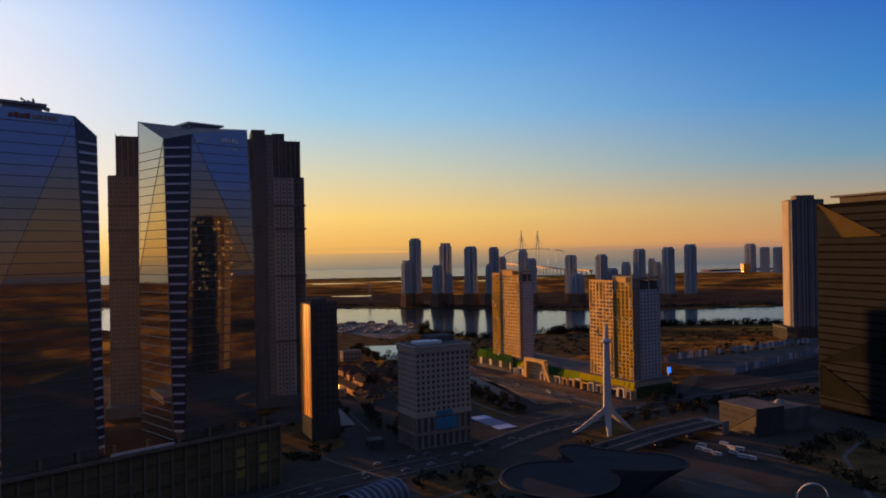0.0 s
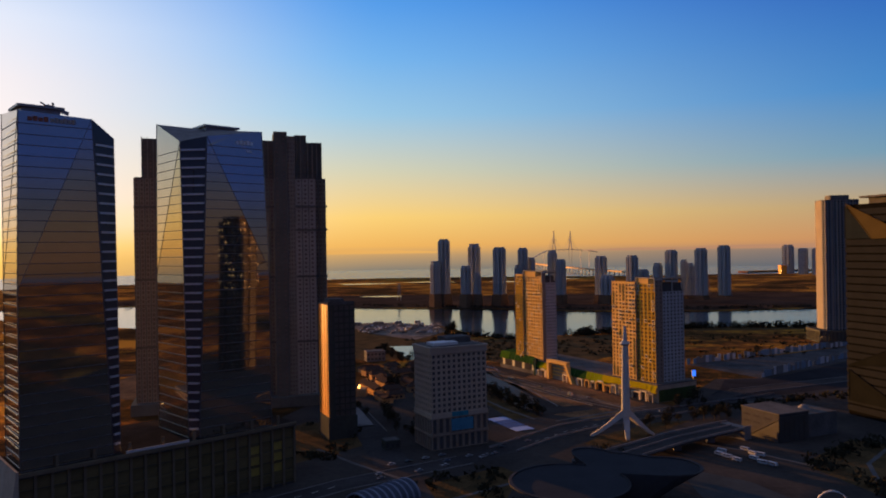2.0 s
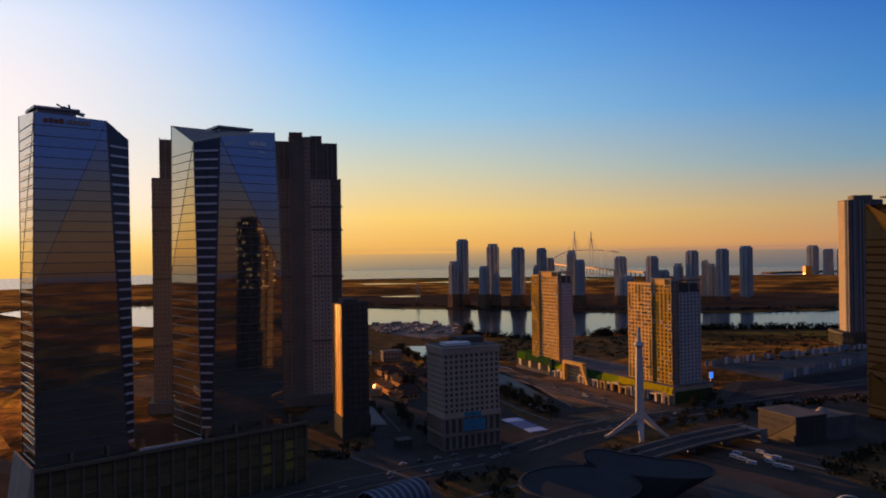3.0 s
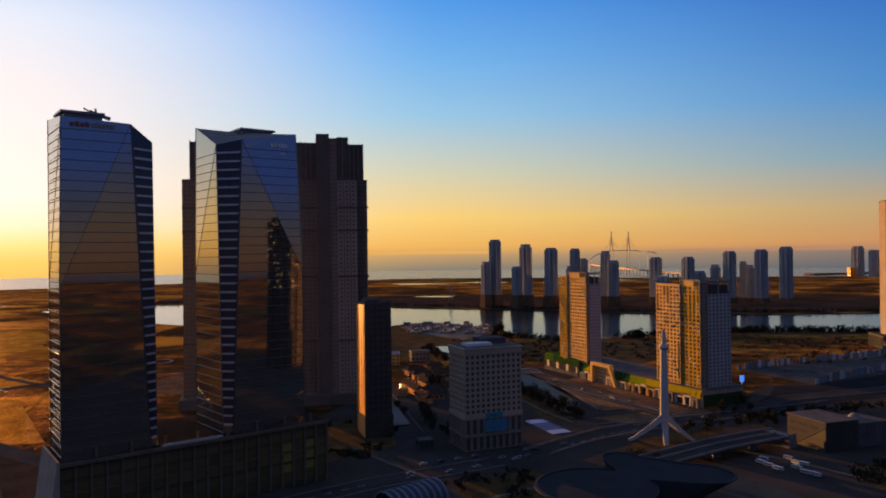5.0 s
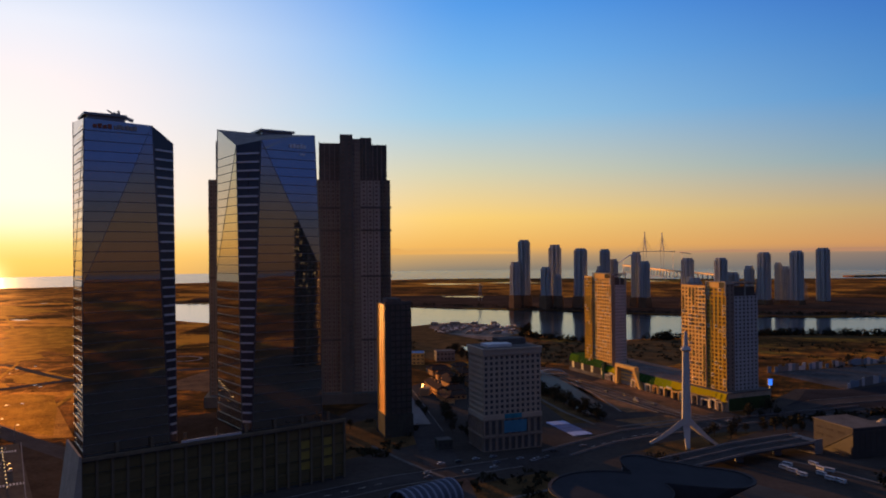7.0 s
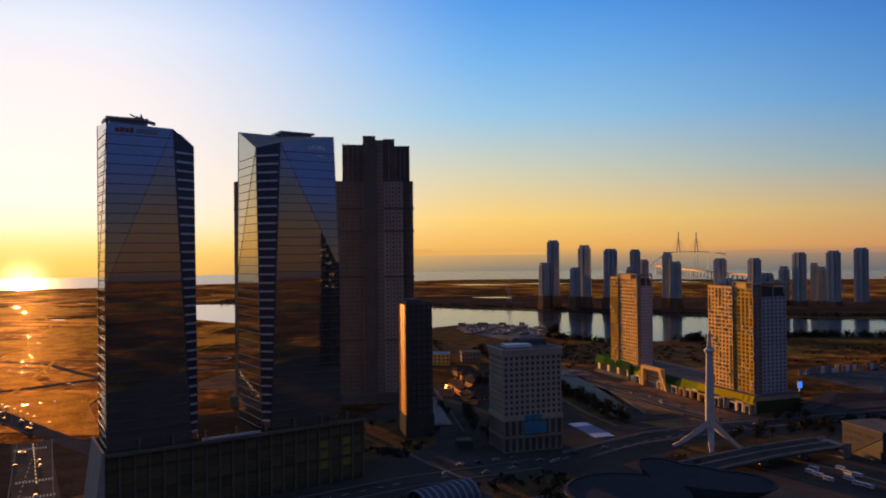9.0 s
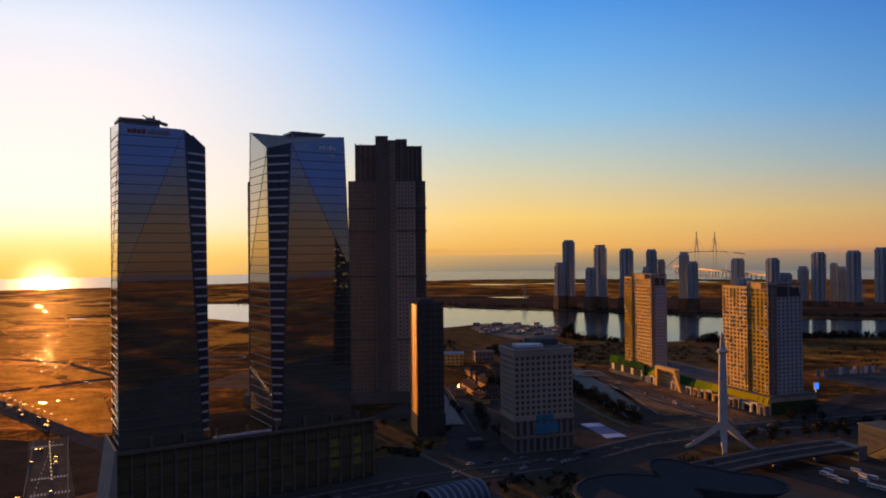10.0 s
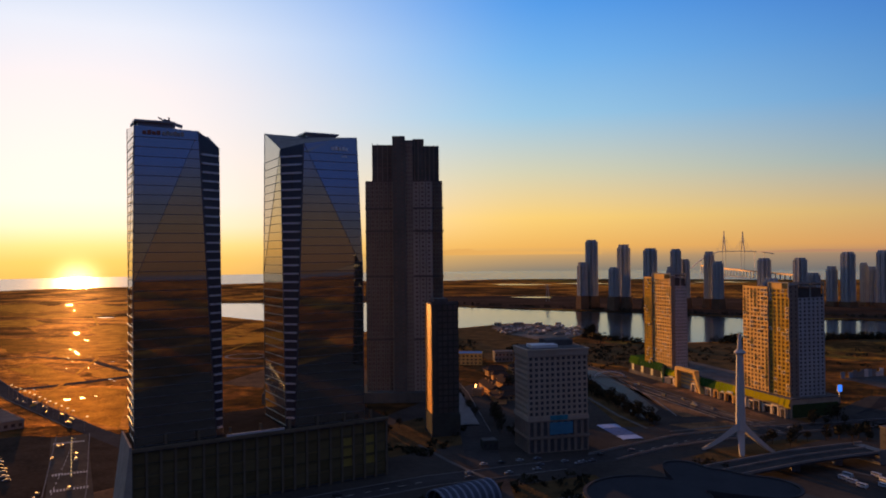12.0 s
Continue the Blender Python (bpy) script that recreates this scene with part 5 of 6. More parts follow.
prng = random.Random(11)
STRAW = mat("straw_plot", (0.40, 0.23, 0.03), 0.95, col2=(0.12, 0.06, 0.012), scale=0.05, fine=7, bump=0.7, sheen=0.06)
SOIL = mat("dark_plot", (0.24, 0.12, 0.02), 0.95, col2=(0.08, 0.045, 0.012), scale=0.05, fine=7, bump=0.6, sheen=0.05)
for k in range(22):
    far = prng.random()
    x0, y0 = -300 - 1100 * far + prng.uniform(-160, 160), 440 + 1000 * far + prng.uniform(-150, 150)
    if -330 < x0 < -150 and y0 < 620:
        continue
    w, d, a = prng.uniform(30, 75) * (1 + 1.6 * far), prng.uniform(14, 34) * (1 + 1.6 * far), radians(-32 + prng.uniform(-7, 7))
    ca, sa = math.cos(a), math.sin(a)
    q = []
    for j in range(40):
        th = j * math.pi / 20
        r = 1 / max(abs(math.cos(th)), abs(math.sin(th))) ** 0.7 * (1 + 0.35 * noise.noise(Vector((math.cos(th) * 1.5, math.sin(th) * 1.5, k * 3.7))) + prng.uniform(-0.06, 0.06))
        x, y = w * r * math.cos(th), d * r * math.sin(th)
        q.append((x0 + x * ca - y * sa, y0 + x * sa + y * ca))
    sheet("field_plot", q, 0.04 + 0.0012 * k, STRAW if prng.random() < 0.5 else SOIL, "dry winter plot in the open fields", "field")
sheet("field_plot", [(-468, 524), (-450, 540), (-424, 552), (-396, 548), (-350, 492), (-318, 448), (-300, 424), (-322, 430), (-352, 446), (-392, 468), (-430, 496)], 0.09, STRAW, "bright straw plot beside the field road", "field")
for pts in (((-420, 470), (-560, 700), (-780, 960), (-1100, 1300)), ((-330, 430), (-420, 640), (-470, 900)), ((-620, 600), (-560, 760), (-300, 960)), ((-900, 820), (-700, 900), (-420, 1000)),
            ((-1500, 1300), (-1000, 1230), (-600, 1080)), ((-1700, 1900), (-1300, 1700), (-1080, 1500))):
    strip("dirt_track", pts, 4.0, 0.16, STRAW, "pale dirt track through the fields", "track")
# small water sheets added to flash like glints in the fields
for k in range(6):
    far = prng.random()
    x, y, r = -330 - 900 * far + prng.uniform(-120, 120), 470 + 900 * far + prng.uniform(-120, 120), prng.uniform(0.5, 1.1) * (1 + 1.5 * far)
    sheet("puddle", [(x + r * 2.2 * math.cos(a), y + r * 0.7 * math.sin(a) + 0.3 * r * math.sin(3 * a)) for a in [q * math.pi / 6 for q in range(12)]], 0.19, WATER, "small water sheet added for a sun glint in the fields", "water")

def crossing(x, y, turn):
    t = thing("zebra_crossing", x, y, turn, "white zebra crossing worn on dark asphalt", "crossing", "zebra crossings", z=0.13)
    for k in range(12):
        box_part("stripe", t, (-9 + k * 1.5, -2, 0, -8.2 + k * 1.5, 2, 0.02), PAINT)


for x, y, a in ((-233, 308, 41), (-253, 330, 41), (-304, 384, 41)):
    crossing(x, y, a)

# more added water sheets, where roofs and windscreens glint
for x, y, w in ((-412, 497, 2.2), (-421, 488, 1.0), (-428, 482, 1.2), (-405, 506, 1.2), (-398, 514, 1.0), (-476, 528, 1.2), (-447, 588, 1.5), (-437, 582, 1.2), (-849, 869, 1.0), (-404, 431, 1.2), (-393, 425, 1.0)):
    sheet("puddle", [(x + w * 1.6 * math.cos(q) - w * 0.5 * math.sin(q), y + w * math.sin(q) + w * 0.7 * math.cos(2 * q)) for q in [k * math.pi / 5 for k in range(10)]], 0.2, WATER, "small water sheet added for a sun glint in the fields", "water")
fr = random.Random(8)
for i in range(21):
    c, r2 = i % 7, i // 7
    x, y, w = -690 + c * 25 + r2 * 14 + fr.uniform(-5, 5), 745 - c * 19 + r2 * 12 + fr.uniform(-4, 4), fr.uniform(0.35, 0.9)
    sheet("puddle", [(x + w * 2.2 * math.cos(q), y + w * 0.7 * math.sin(q) - w * 0.5 * math.cos(q)) for q in [k * math.pi / 4 for k in range(8)]], 0.2, WATER, "small water sheet added for a sun glint in the fields", "water")
# lane marks
for pts, w in ((((-160, 215), (-235, 298), (-312, 398)), 0), (((-180, 245), (-60, 365)), 0), (((42, 447), (68, 476), (105, 503)), 0)):
    b = MB()
    for (x0, y0), (x1, y1) in zip(pts, pts[1:]):
        d = Vector((x1 - x0, y1 - y0))
        n = int(d.length / 9)
        for k in range(n):
            p = Vector((x0, y0)) + d * (k / n)
            q = p + d.normalized() * 4
            b.beam((*p, 0.13), (*q, 0.13), 0.35, 0.03)
    tagged(b.make("lane_marking", PAINT), "dashed white lane marks on asphalt", "road marking", kind="stuff")

# ---- elevated road deck in front of the monument ----


def flyover():
    t = thing("flyover", 0, 0, 0, "elevated concrete road deck with pale parapets", "flyover")
    pts = [(62, 374), (85, 395), (122, 428), (146, 445), (162, 455.5)]
    P = []
    for (x0, y0), (x1, y1) in zip(pts, pts[1:]):
        P += [(x0 + (x1 - x0) * k / 6, y0 + (y1 - y0) * k / 6) for k in range(6)]
    P.append(pts[-1])
    line = [(x, y, 6.4) for x, y in P]
    for nm, w, h, sh, up, m in (("deck", 17, 1.6, 0, 0, ASPHALT), ("parapet", 0.6, 1.7, 8.7, 1.0, CONCRETE), ("parapet", 0.5, 1.2, -8.7, 0.8, CONCRETE), ("median", 0.5, 0.9, 0, 1.25, CONCRETE)):
        b = MB()
        ribbon(b, line, w, h, sh, up)
        b.make(nm, m, t)
    for x, y in pts[2:4]:
        box_part("pier", t, (x - 2, y - 2, 0, x + 2, y + 2, 5.8), CONCRETE)


flyover()
ab = MB()
ab.box(-8.9, -1.0, 0, 8.9, 5.0, 7.0)
ab.box(-8.9, -1.0, 7.0, -8.3, 5.0, 8.2)
ab.box(8.3, -1.0, 7.0, 8.9, 5.0, 8.2)
abut = tagged(ab.make("abutment", CONCRETE), "pale concrete abutment where the raised road lands", "abutment", kind="structure")
abut.matrix_basis = pose(163.5, 456.5, 0, 0, 0, -57)
b = MB()
for pts in (((30, 425), (58, 459), (84, 480), (140, 516), (240, 570)), ((14, 432), (36, 458), (62, 488), (104, 516), (150, 540), (240, 588))):
    for p, q in zip(pts, pts[1:]):
        b.beam((*p, 0.6), (*q, 0.6), 0.5, 1.2)
tagged(b.make("kerb_wall", CONCRETE), "low pale concrete wall beside the avenue", "kerb", kind="structure")

# ---- low houses, sheds and other buildings ----


def house(x, y, w, d, h, turn, roofm, label):
    t = thing("house", x, y, turn, label, "house", "low tiled-roof houses")
    b = MB()
    b.box(-w / 2, -d / 2, 0, w / 2, d / 2, h)
    wall = b.make("wall", HOUSEWALL, t)
    r = MB()
    e, k = 1.4, h + d * 0.32
    A, B, C, D2 = (-w / 2 - e, -d / 2 - e, h), (w / 2 + e, -d / 2 - e, h), (w / 2 + e, d / 2 + e, h), (-w / 2 - e, d / 2 + e, h)
    R0, R1 = (-w / 2 + d * 0.2, 0, k), (w / 2 - d * 0.2, 0, k)
    for p in ([A, B, R1, R0], [C, D2, R0, R1], [D2, A, R0], [B, C, R1], [D2, C, B, A]):
        r.poly(p)
    r.beam(R0, R1, 0.8, 0.6)
    r.make("roof", roofm, t)
    for k in range(int(w // 4)):
        box_part("window", wall, (-w / 2 + 1.2 + k * 4, -d / 2 - 0.1, 1.0, -w / 2 + 3.2 + k * 4, -d / 2 + 0.05, 2.8), WINDOW)


# wall colour lifted with the orange of sunlit gables
HOUSEWALL = mat("house_wall", (0.45, 0.28, 0.15), 0.8, var=0.3, scale=0.3)
TILE = mat("roof_tiles", (0.06, 0.045, 0.04), 0.55, 0.0, var=0.35, scale=0.4)
rng = random.Random(4)
for i in range(7):
    for j in (1, 2, 3):
        x, y = -122 + j * 22 + i * 7 + rng.uniform(-3, 3), 706 - i * 22 + j * 6 + rng.uniform(-4, 4)
        house(x, y, rng.uniform(13, 20), rng.uniform(8, 11), rng.uniform(3.6, 5.5), rng.choice((28, 28, 118)) + rng.uniform(-6, 6), TILE, "low house with a dark tiled hip roof")


def shop_row(x, y, turn, n, bay, d, h):
    """A long tiled-roof row of shops; its sunny front lies along local y = 0."""
    t = thing("shop_row", x, y, turn, "long tiled-roof row of shops with a sunlit front", "shops")
    W = n * bay
    wall, pn = MB(), []
    face(wall, None, (0, 0), (W, 0), 0, h, n, 2, 0.62, 0.6, 0.4, pn)
    wall.box(0, 0.45, 0, W, d, h)
    wall.make("wall", SHOPWALL, t)
    b = MB()
    b.box(-pn[0][2] / 2, -0.05, 0, pn[0][2] / 2, 0.05, pn[0][3])
    me = b.mesh("window", WINDOW)
    for loc, turn2, w, hh in pn:
        o = new("window", me)
        o.parent, o.matrix_basis = t, pose(*loc, 0, 0, turn2)
    r, e, k = MB(), 1.1, h + d * 0.34
    A, B, C, D2, R0, R1 = (-e, -e, h), (W + e, -e, h), (W + e, d + e, h), (-e, d + e, h), (-e * 0.4, d / 2, k), (W + e * 0.4, d / 2, k)
    for p in ([A, B, R1, R0], [C, D2, R0, R1], [D2, A, R0], [B, C, R1], [D2, C, B, A]):
        r.poly(p)
    r.beam(R0, R1, 0.7, 0.6)
    r.make("roof", TILE, t)
    for i in range(1, n, 2):
        box_part("chimney", t, (i * bay - 0.5, d * 0.55, h, i * bay + 0.5, d * 0.55 + 1.0, k + 1.2), SHOPWALL)


# orange sunlight on the shop fronts mixed into the wall colour
SHOPWALL = mat("sun_tinted_shop_wall", (0.62, 0.36, 0.16), 0.8, var=0.25, scale=0.3)
shop_row(-95, 624, -63, 8, 5.0, 8, 5.2)
shop_row(-76, 580, -63, 5, 5.0, 7, 4.2)


gr = thing("greenhouse", -90, 591, 0, "small glazed roof flashing gold in the sun", "greenhouse")
m = MB()
nrm = Vector((-0.83, -0.39, 0.39)).normalized()
e1 = Vector((-nrm.y, nrm.x, 0)).normalized()
e2 = nrm.cross(e1)
c0 = Vector((0, 0, 7.5))
m.poly([c0 + e1 * a * 2.6 + e2 * q * 1.3 for a, q in ((-1, -1), (1, -1), (1, 1), (-1, 1))])
m.poly([c0 - nrm * 0.3 + e1 * a * 2.6 + e2 * q * 1.3 for a, q in ((-1, 1), (1, 1), (1, -1), (-1, -1))])
m.make("glazed_roof", mat("roof_glazing", (0.10, 0.06, 0.015), 0.5, 0.8), gr)
box_part("wall", gr, (-1.5, -5, 0, 6, 5, 6), HOUSEWALL)


def flat_building(name, x, y, turn, w, d, h, wallm, roofm, label, cat, bay=4.0, fl=4.0):
    t = thing(name, x, y, turn, label, cat)
    wall, gl = MB(), MB()
    block(wall, gl, 0, 0, w, d, 0, h, fl, bay, 0.55, 0.45, 0.4)
    wall.box(-0.3, -0.3, h, w + 0.3, d + 0.3, h + 0.8)
    wall.make("wall", wallm, t)
    gl.make("window_glass", WINDOW, t, kind="stuff")
    box_part("roof", t, (0.4, 0.4, h + 0.8, w - 0.4, d - 0.4, h + 1.0), roofm)


flat_building("school", -146, 744, 12, 26, 18, 11, RESTAN, BLUEROOF, "low pale building with a blue flat roof", "building")
flat_building("workshop", -112, 772, 20, 20, 14, 10, CONCRETE, DARKROOF, "low grey building beside the pond", "building")
flat_building("shop", -47, 428, 25, 9, 8, 4.5, SLIMWALL, DARKROOF, "small flat-roofed glass pavilion at the crossing", "pavilion", 3, 4.5)
flat_building("market_hall", -420, 418, -28, 52, 18, 5, CONCRETE, DARKROOF, "long low hall with a pale parapet at the street", "building", 5, 5)


def canopy():
    t = thing("glazed_canopy", -96, 552, -70, "pale sloping canopy beside the slim tower", "canopy")
    b = MB()
    b.poly([(0, 0, 9), (72, -5, 1), (72, 9, 1), (0, 3, 9)])
    b.poly([(0, 3, 8.6), (72, 9, 0.6), (72, -5, 0.6), (0, 0, 8.6)])
    b.make("roof", CONCRETE, t)
    for x in (2, 20, 40, 58):
        box_part("post", t, (x, 0, 0, x + 0.5, 0.5, 8.5 - x * 0.11), STEEL)


canopy()
bl = thing("swimming_pool_cover", 29, 492, -62, "inflated blue and white pool cover, tinted with shade blue", "cover")
for k in range(4):
    m = MB()
    for q in range(8):
        a0, a1 = math.pi * q / 8, math.pi * (q + 1) / 8
        m.poly([(-20 + k * 10, -7 * math.cos(a0), 0.3 * math.sin(a0) + 0.1), (-10.4 + k * 10, -7 * math.cos(a0), 0.3 * math.sin(a0) + 0.1),
                (-10.4 + k * 10, -7 * math.cos(a1), 0.3 * math.sin(a1) + 0.1), (-20 + k * 10, -7 * math.cos(a1), 0.3 * math.sin(a1) + 0.1)])
    # white panels tinted blue: the shade's cast is in their colour
    m.make("panel", mat("pool_blue", (0.09, 0.14, 0.30), 0.5) if k in (1, 2) else mat("pool_white_in_shade", (0.32, 0.41, 0.66), 0.5), bl)

# screen on a mast
sc = thing("led_screen", 185.7, 616, 20, "glowing blue advertising screen on a dark mast", "screen")
box_part("mast", sc, (-0.5, 0.3, 0, 0.5, 1.0, 9.4), STEEL)
housing = box_part("housing", sc, (-1.9, 0, 9.4, 1.9, 0.8, 14.8), MULLION)
box_part("display", housing, (-1.7, -0.08, 9.6, 1.7, 0.02, 14.6), mat("lit_display", (0.02, 0.05, 0.2), 0.4, emit=(0.04, 0.2, 1.0, 0.55)), "lit blue display")

# hoarding round the building site
panel = MB()
panel.box(0, -0.08, 0, 4.2, 0.08, 5)
panel.box(-0.12, -0.15, 0, 0.12, 0.15, 5.1)
for nm, a, c in (("hoarding", (214, 738), (440, 872)), ("hoarding", (258, 662), (402, 788))):
    d = Vector((c[0] - a[0], c[1] - a[1]))
    t = thing(nm, *a, math.degrees(math.atan2(d.y, d.x)), "pale site hoarding of tall panels", "hoarding", "site hoardings")
    pms = [panel.mesh("panel", LEDGE), panel.mesh("panel", mat("panel_blue", (0.2, 0.26, 0.34), 0.6)), panel.mesh("panel", CONCRETE)]
    for k in range(int(d.length / 4.3)):
        if rng.random() < 0.12:
            continue
        o = new("panel", pms[0 if rng.random() < 0.25 else rng.choice((1, 2))])
        o.parent, o.location, o.scale = t, (k * 4.3, 0, 0), (1, 1, rng.uniform(0.8, 1.5))

# white hoop at the park edge
hoop = thing("park_arch", 166, 336, 5, "slender white arch at the park edge", "arch")
m = MB()
for k in range(20):
    a0, a1 = math.pi * k / 20, math.pi * (k + 1) / 20
    m.beam((-7.5 * math.cos(a0), 0, 6.6 * math.sin(a0)), (-7.5 * math.cos(a1), 0, 6.6 * math.sin(a1)), 0.5)
m.make("hoop", WHITE, hoop)
# arched footbridge over the stream
fb = thing("footbridge", 12, 700, 5, "small white arched footbridge over the stream", "bridge")
m = MB()
for k in range(12):
    a0, a1 = math.pi * k / 12, math.pi * (k + 1) / 12
    m.beam((-14 * math.cos(a0), 0, 5.5 * math.sin(a0)), (-14 * math.cos(a1), 0, 5.5 * math.sin(a1)), 0.7)
m.make("arch", WHITE, fb)
box_part("deck", fb, (-16, -1.5, 0.8, 16, 1.5, 1.3), CONCRETE)

# lattice masts on the far fields


def lattice_mast(x, y, h):
    t = thing("lattice_mast", x, y, 20, "thin steel lattice power mast in the fields", "mast", "lattice masts")
    m = MB()
    for s, q in ((-1, -1), (1, -1), (1, 1), (-1, 1)):
        m.beam((s * 4, q * 4, 0), (s * 0.6, q * 0.6, h), 0.5)
    for z in (0.3, 0.5, 0.7):
        w = 4 * (1 - z) + 0.6
        m.beam((-w, -w, z * h), (w, w, z * h + 4), 0.4)
        m.beam((w, -w, z * h), (-w, w, z * h + 4), 0.4)
    for z in (0.72, 0.84, 0.95):
        m.beam((-8, 0, z * h), (8, 0, z * h), 0.6)
    m.make("frame", STEEL, t)


for x, y, h in ((-185, 1735, 42), (-900, 1900, 42), (560, 1800, 40)):
    lattice_mast(x, y, h)

# ---- marina clutter: boats and sheds ----


def boat(x, y, turn, k):
    t = thing("boat", x, y, turn, "small white boat laid up on the marina apron", "boat", "laid-up boats", z=0.1)
    L, W = 9 * k, 2.8 * k
    h = MB()
    h.prism([(-L / 2, -W * 0.3), (L * 0.3, -W * 0.3), (L * 0.45, 0), (L * 0.3, W * 0.3), (-L / 2, W * 0.3)], 0, 1.6, 0, [(-L / 2, -W / 2), (L * 0.3, -W / 2), (L / 2, 0), (L * 0.3, W / 2), (-L / 2, W / 2)])
    h.make("hull", rng.choice((CONCRETE, CONCRETE, PODSTONE, MARINA, DARKROOF, WHITE)), t)
    box_part("cabin", t, (-L * 0.25, -W * 0.3, 1.6, L * 0.15, W * 0.3, 2.9), rng.choice((CONCRETE, WHITE, MARINA)))


for i in range(120):
    boat(-118 + rng.uniform(-58, 66), 1085 + rng.uniform(-50, 80), rng.choice((20, 25, 110)) + rng.uniform(-8, 8), rng.uniform(0.55, 1.25))
for i in range(4):
    flat_building("shed", -190 + i * 31 + rng.uniform(-4, 4), 1175 - abs(i - 3) * 9, rng.uniform(-10, 20), rng.uniform(8, 16), 8, rng.uniform(3, 5), PODSTONE, CONCRETE, "low grey shed on the marina apron", "shed", 4, 6)

for i in range(7):
    strip("pontoon", [(-176 + i * 17, 1120 - i * 9), (-150 + i * 17, 1172 - i * 11)], 2.6, 0.5, CONCRETE, "pale concrete jetty on the marina apron", "jetty", thick=0.5)
# harbour building in painted sunlight orange, and pier, far off on the right
flat_building("harbour_building", 1255, 3100, 10, 26, 20, 34, SLIMSIDE, CONCRETE, "distant harbour building in painted sunlight orange", "building", 6, 6)
strip("breakwater", [(1180, 3330), (1330, 3400), (1480, 3480), (1700, 3420)], 60, 4.0, GROUND, "low distant breakwater in the sea", "breakwater", thick=6)

# ---- vehicles ----


def car_proto(colour, van=False):
    L, W, H = (4.9, 1.9, 2.1) if van else (4.4, 1.8, 1.45)
    m = mat("car_paint", colour, 0.5, 0.0, var=0.05, spec=0.05)
    t = thing("van" if van else "car", 0, 0, 0, "small white van parked on dark asphalt" if van else "small parked or waiting car on the asphalt", "van" if van else "car", "parked vans" if van else "cars on the streets")
    b = MB()
    if van:
        b.box(-L / 2, -W / 2, 0.4, L / 2, W / 2, H)
        body = b.make("body", m, t)
        for s in (-1, 1):
            box_part("window", body, (-L / 2 + 0.6, s * W / 2 - 0.03, 1.45, L / 2 - 0.4, s * W / 2 + 0.03, 2.0), WINDOW)
    else:
        gl = MB()
        gl.prism([(-L * 0.385, -W * 0.465), (L * 0.255, -W * 0.465), (L * 0.255, W * 0.465), (-L * 0.385, W * 0.465)], 0.92, 1.34, 0, [(-L * 0.31, -W * 0.405), (L * 0.13, -W * 0.405), (L * 0.13, W * 0.405), (-L * 0.31, W * 0.405)])
        b.prism([(-L / 2, -W / 2), (L / 2, -W / 2), (L / 2, W / 2), (-L / 2, W / 2)], 0.35, 0.85)
        b.prism([(-L * 0.38, -W * 0.46), (L * 0.25, -W * 0.46), (L * 0.25, W * 0.46), (-L * 0.38, W * 0.46)], 0.85, H, 0, [(-L * 0.28, -W * 0.38), (L * 0.08, -W * 0.38), (L * 0.08, W * 0.38), (-L * 0.28, W * 0.38)])
        body = b.make("body", m, t)
        gl.make("window", WINDOW, body, "dark side and screen glass")
    for x in (-L * 0.32, L * 0.32):
        for y in (-W / 2, W / 2):
            w = MB()
            for k in range(8):
                a0, a1 = k * math.pi / 4, (k + 1) * math.pi / 4
                r = 0.36 if van else 0.33
                w.poly([(x + r * math.cos(a0), y - 0.1, r + r * math.sin(a0)), (x + r * math.cos(a1), y - 0.1, r + r * math.sin(a1)), (x + r * math.cos(a1), y + 0.1, r + r * math.sin(a1)), (x + r * math.cos(a0), y + 0.1, r + r * math.sin(a0))])
            for yy in (y - 0.1, y + 0.1):
                w.poly([(x + r * math.cos(k * math.pi / 4), yy, r + r * math.sin(k * math.pi / 4)) for k in range(8)])
            w.make("wheel", MULLION, t)
    return t


BLACK_CAR = (0.03, 0.03, 0.035)
cars = [car_proto(c) for c in ((0.32, 0.32, 0.34), BLACK_CAR, (0.22, 0.23, 0.25), (0.12, 0.13, 0.16))]
for k, c in enumerate(cars):
    c.matrix_basis = pose(-40 + k * 9, 398 + k * 6, 0.13, 0, 0, 40)
for pts, off, n in (([(-180, 245), (-60, 365), (0, 408), (42, 447)], 4, 20), ([(-150, 690), (-110, 600), (-66, 481)], 5, 14), ([(32, 675), (100, 556)], 3, 9),
                    ([(-160, 215), (-235, 298), (-312, 398)], 7, 16), ([(-465, 496), (-340, 428)], 3, 10), ([(105, 503), (140, 523)], 4, 4)):
    for i in range(n):
        q = rng.random() * (len(pts) - 1)
        k = min(int(q), len(pts) - 2)
        a, c = Vector(pts[k]), Vector(pts[k + 1])
        d = (c - a).normalized()
        s = rng.choice((-1, 1))
        p = a.lerp(c, q - k) + Vector((-d.y, d.x)) * off * s * rng.uniform(0.6, 1.1)
        copy_thing(rng.choice(cars), pose(p.x, p.y, {20: 0.12, 14: 0.10, 9: 0.14, 16: 0.12, 10: 0.10, 4: 0.12}[n], 0, 0, math.degrees(math.atan2(d.y, d.x)) + (0 if s > 0 else 180)))
VANS = ((142.3, 416.6), (145.0, 411.6), (148.0, 405.1), (159.6, 425.8), (160.9, 417.1), (164.2, 414.7), (158.1, 407.9), (159.8, 399.9), (163.5, 396.2), (145.7, 422.7))
van = car_proto((0.42, 0.44, 0.47), True)
van.matrix_basis = pose(VANS[0][0], VANS[0][1], 0.06, 0, 0, -52)
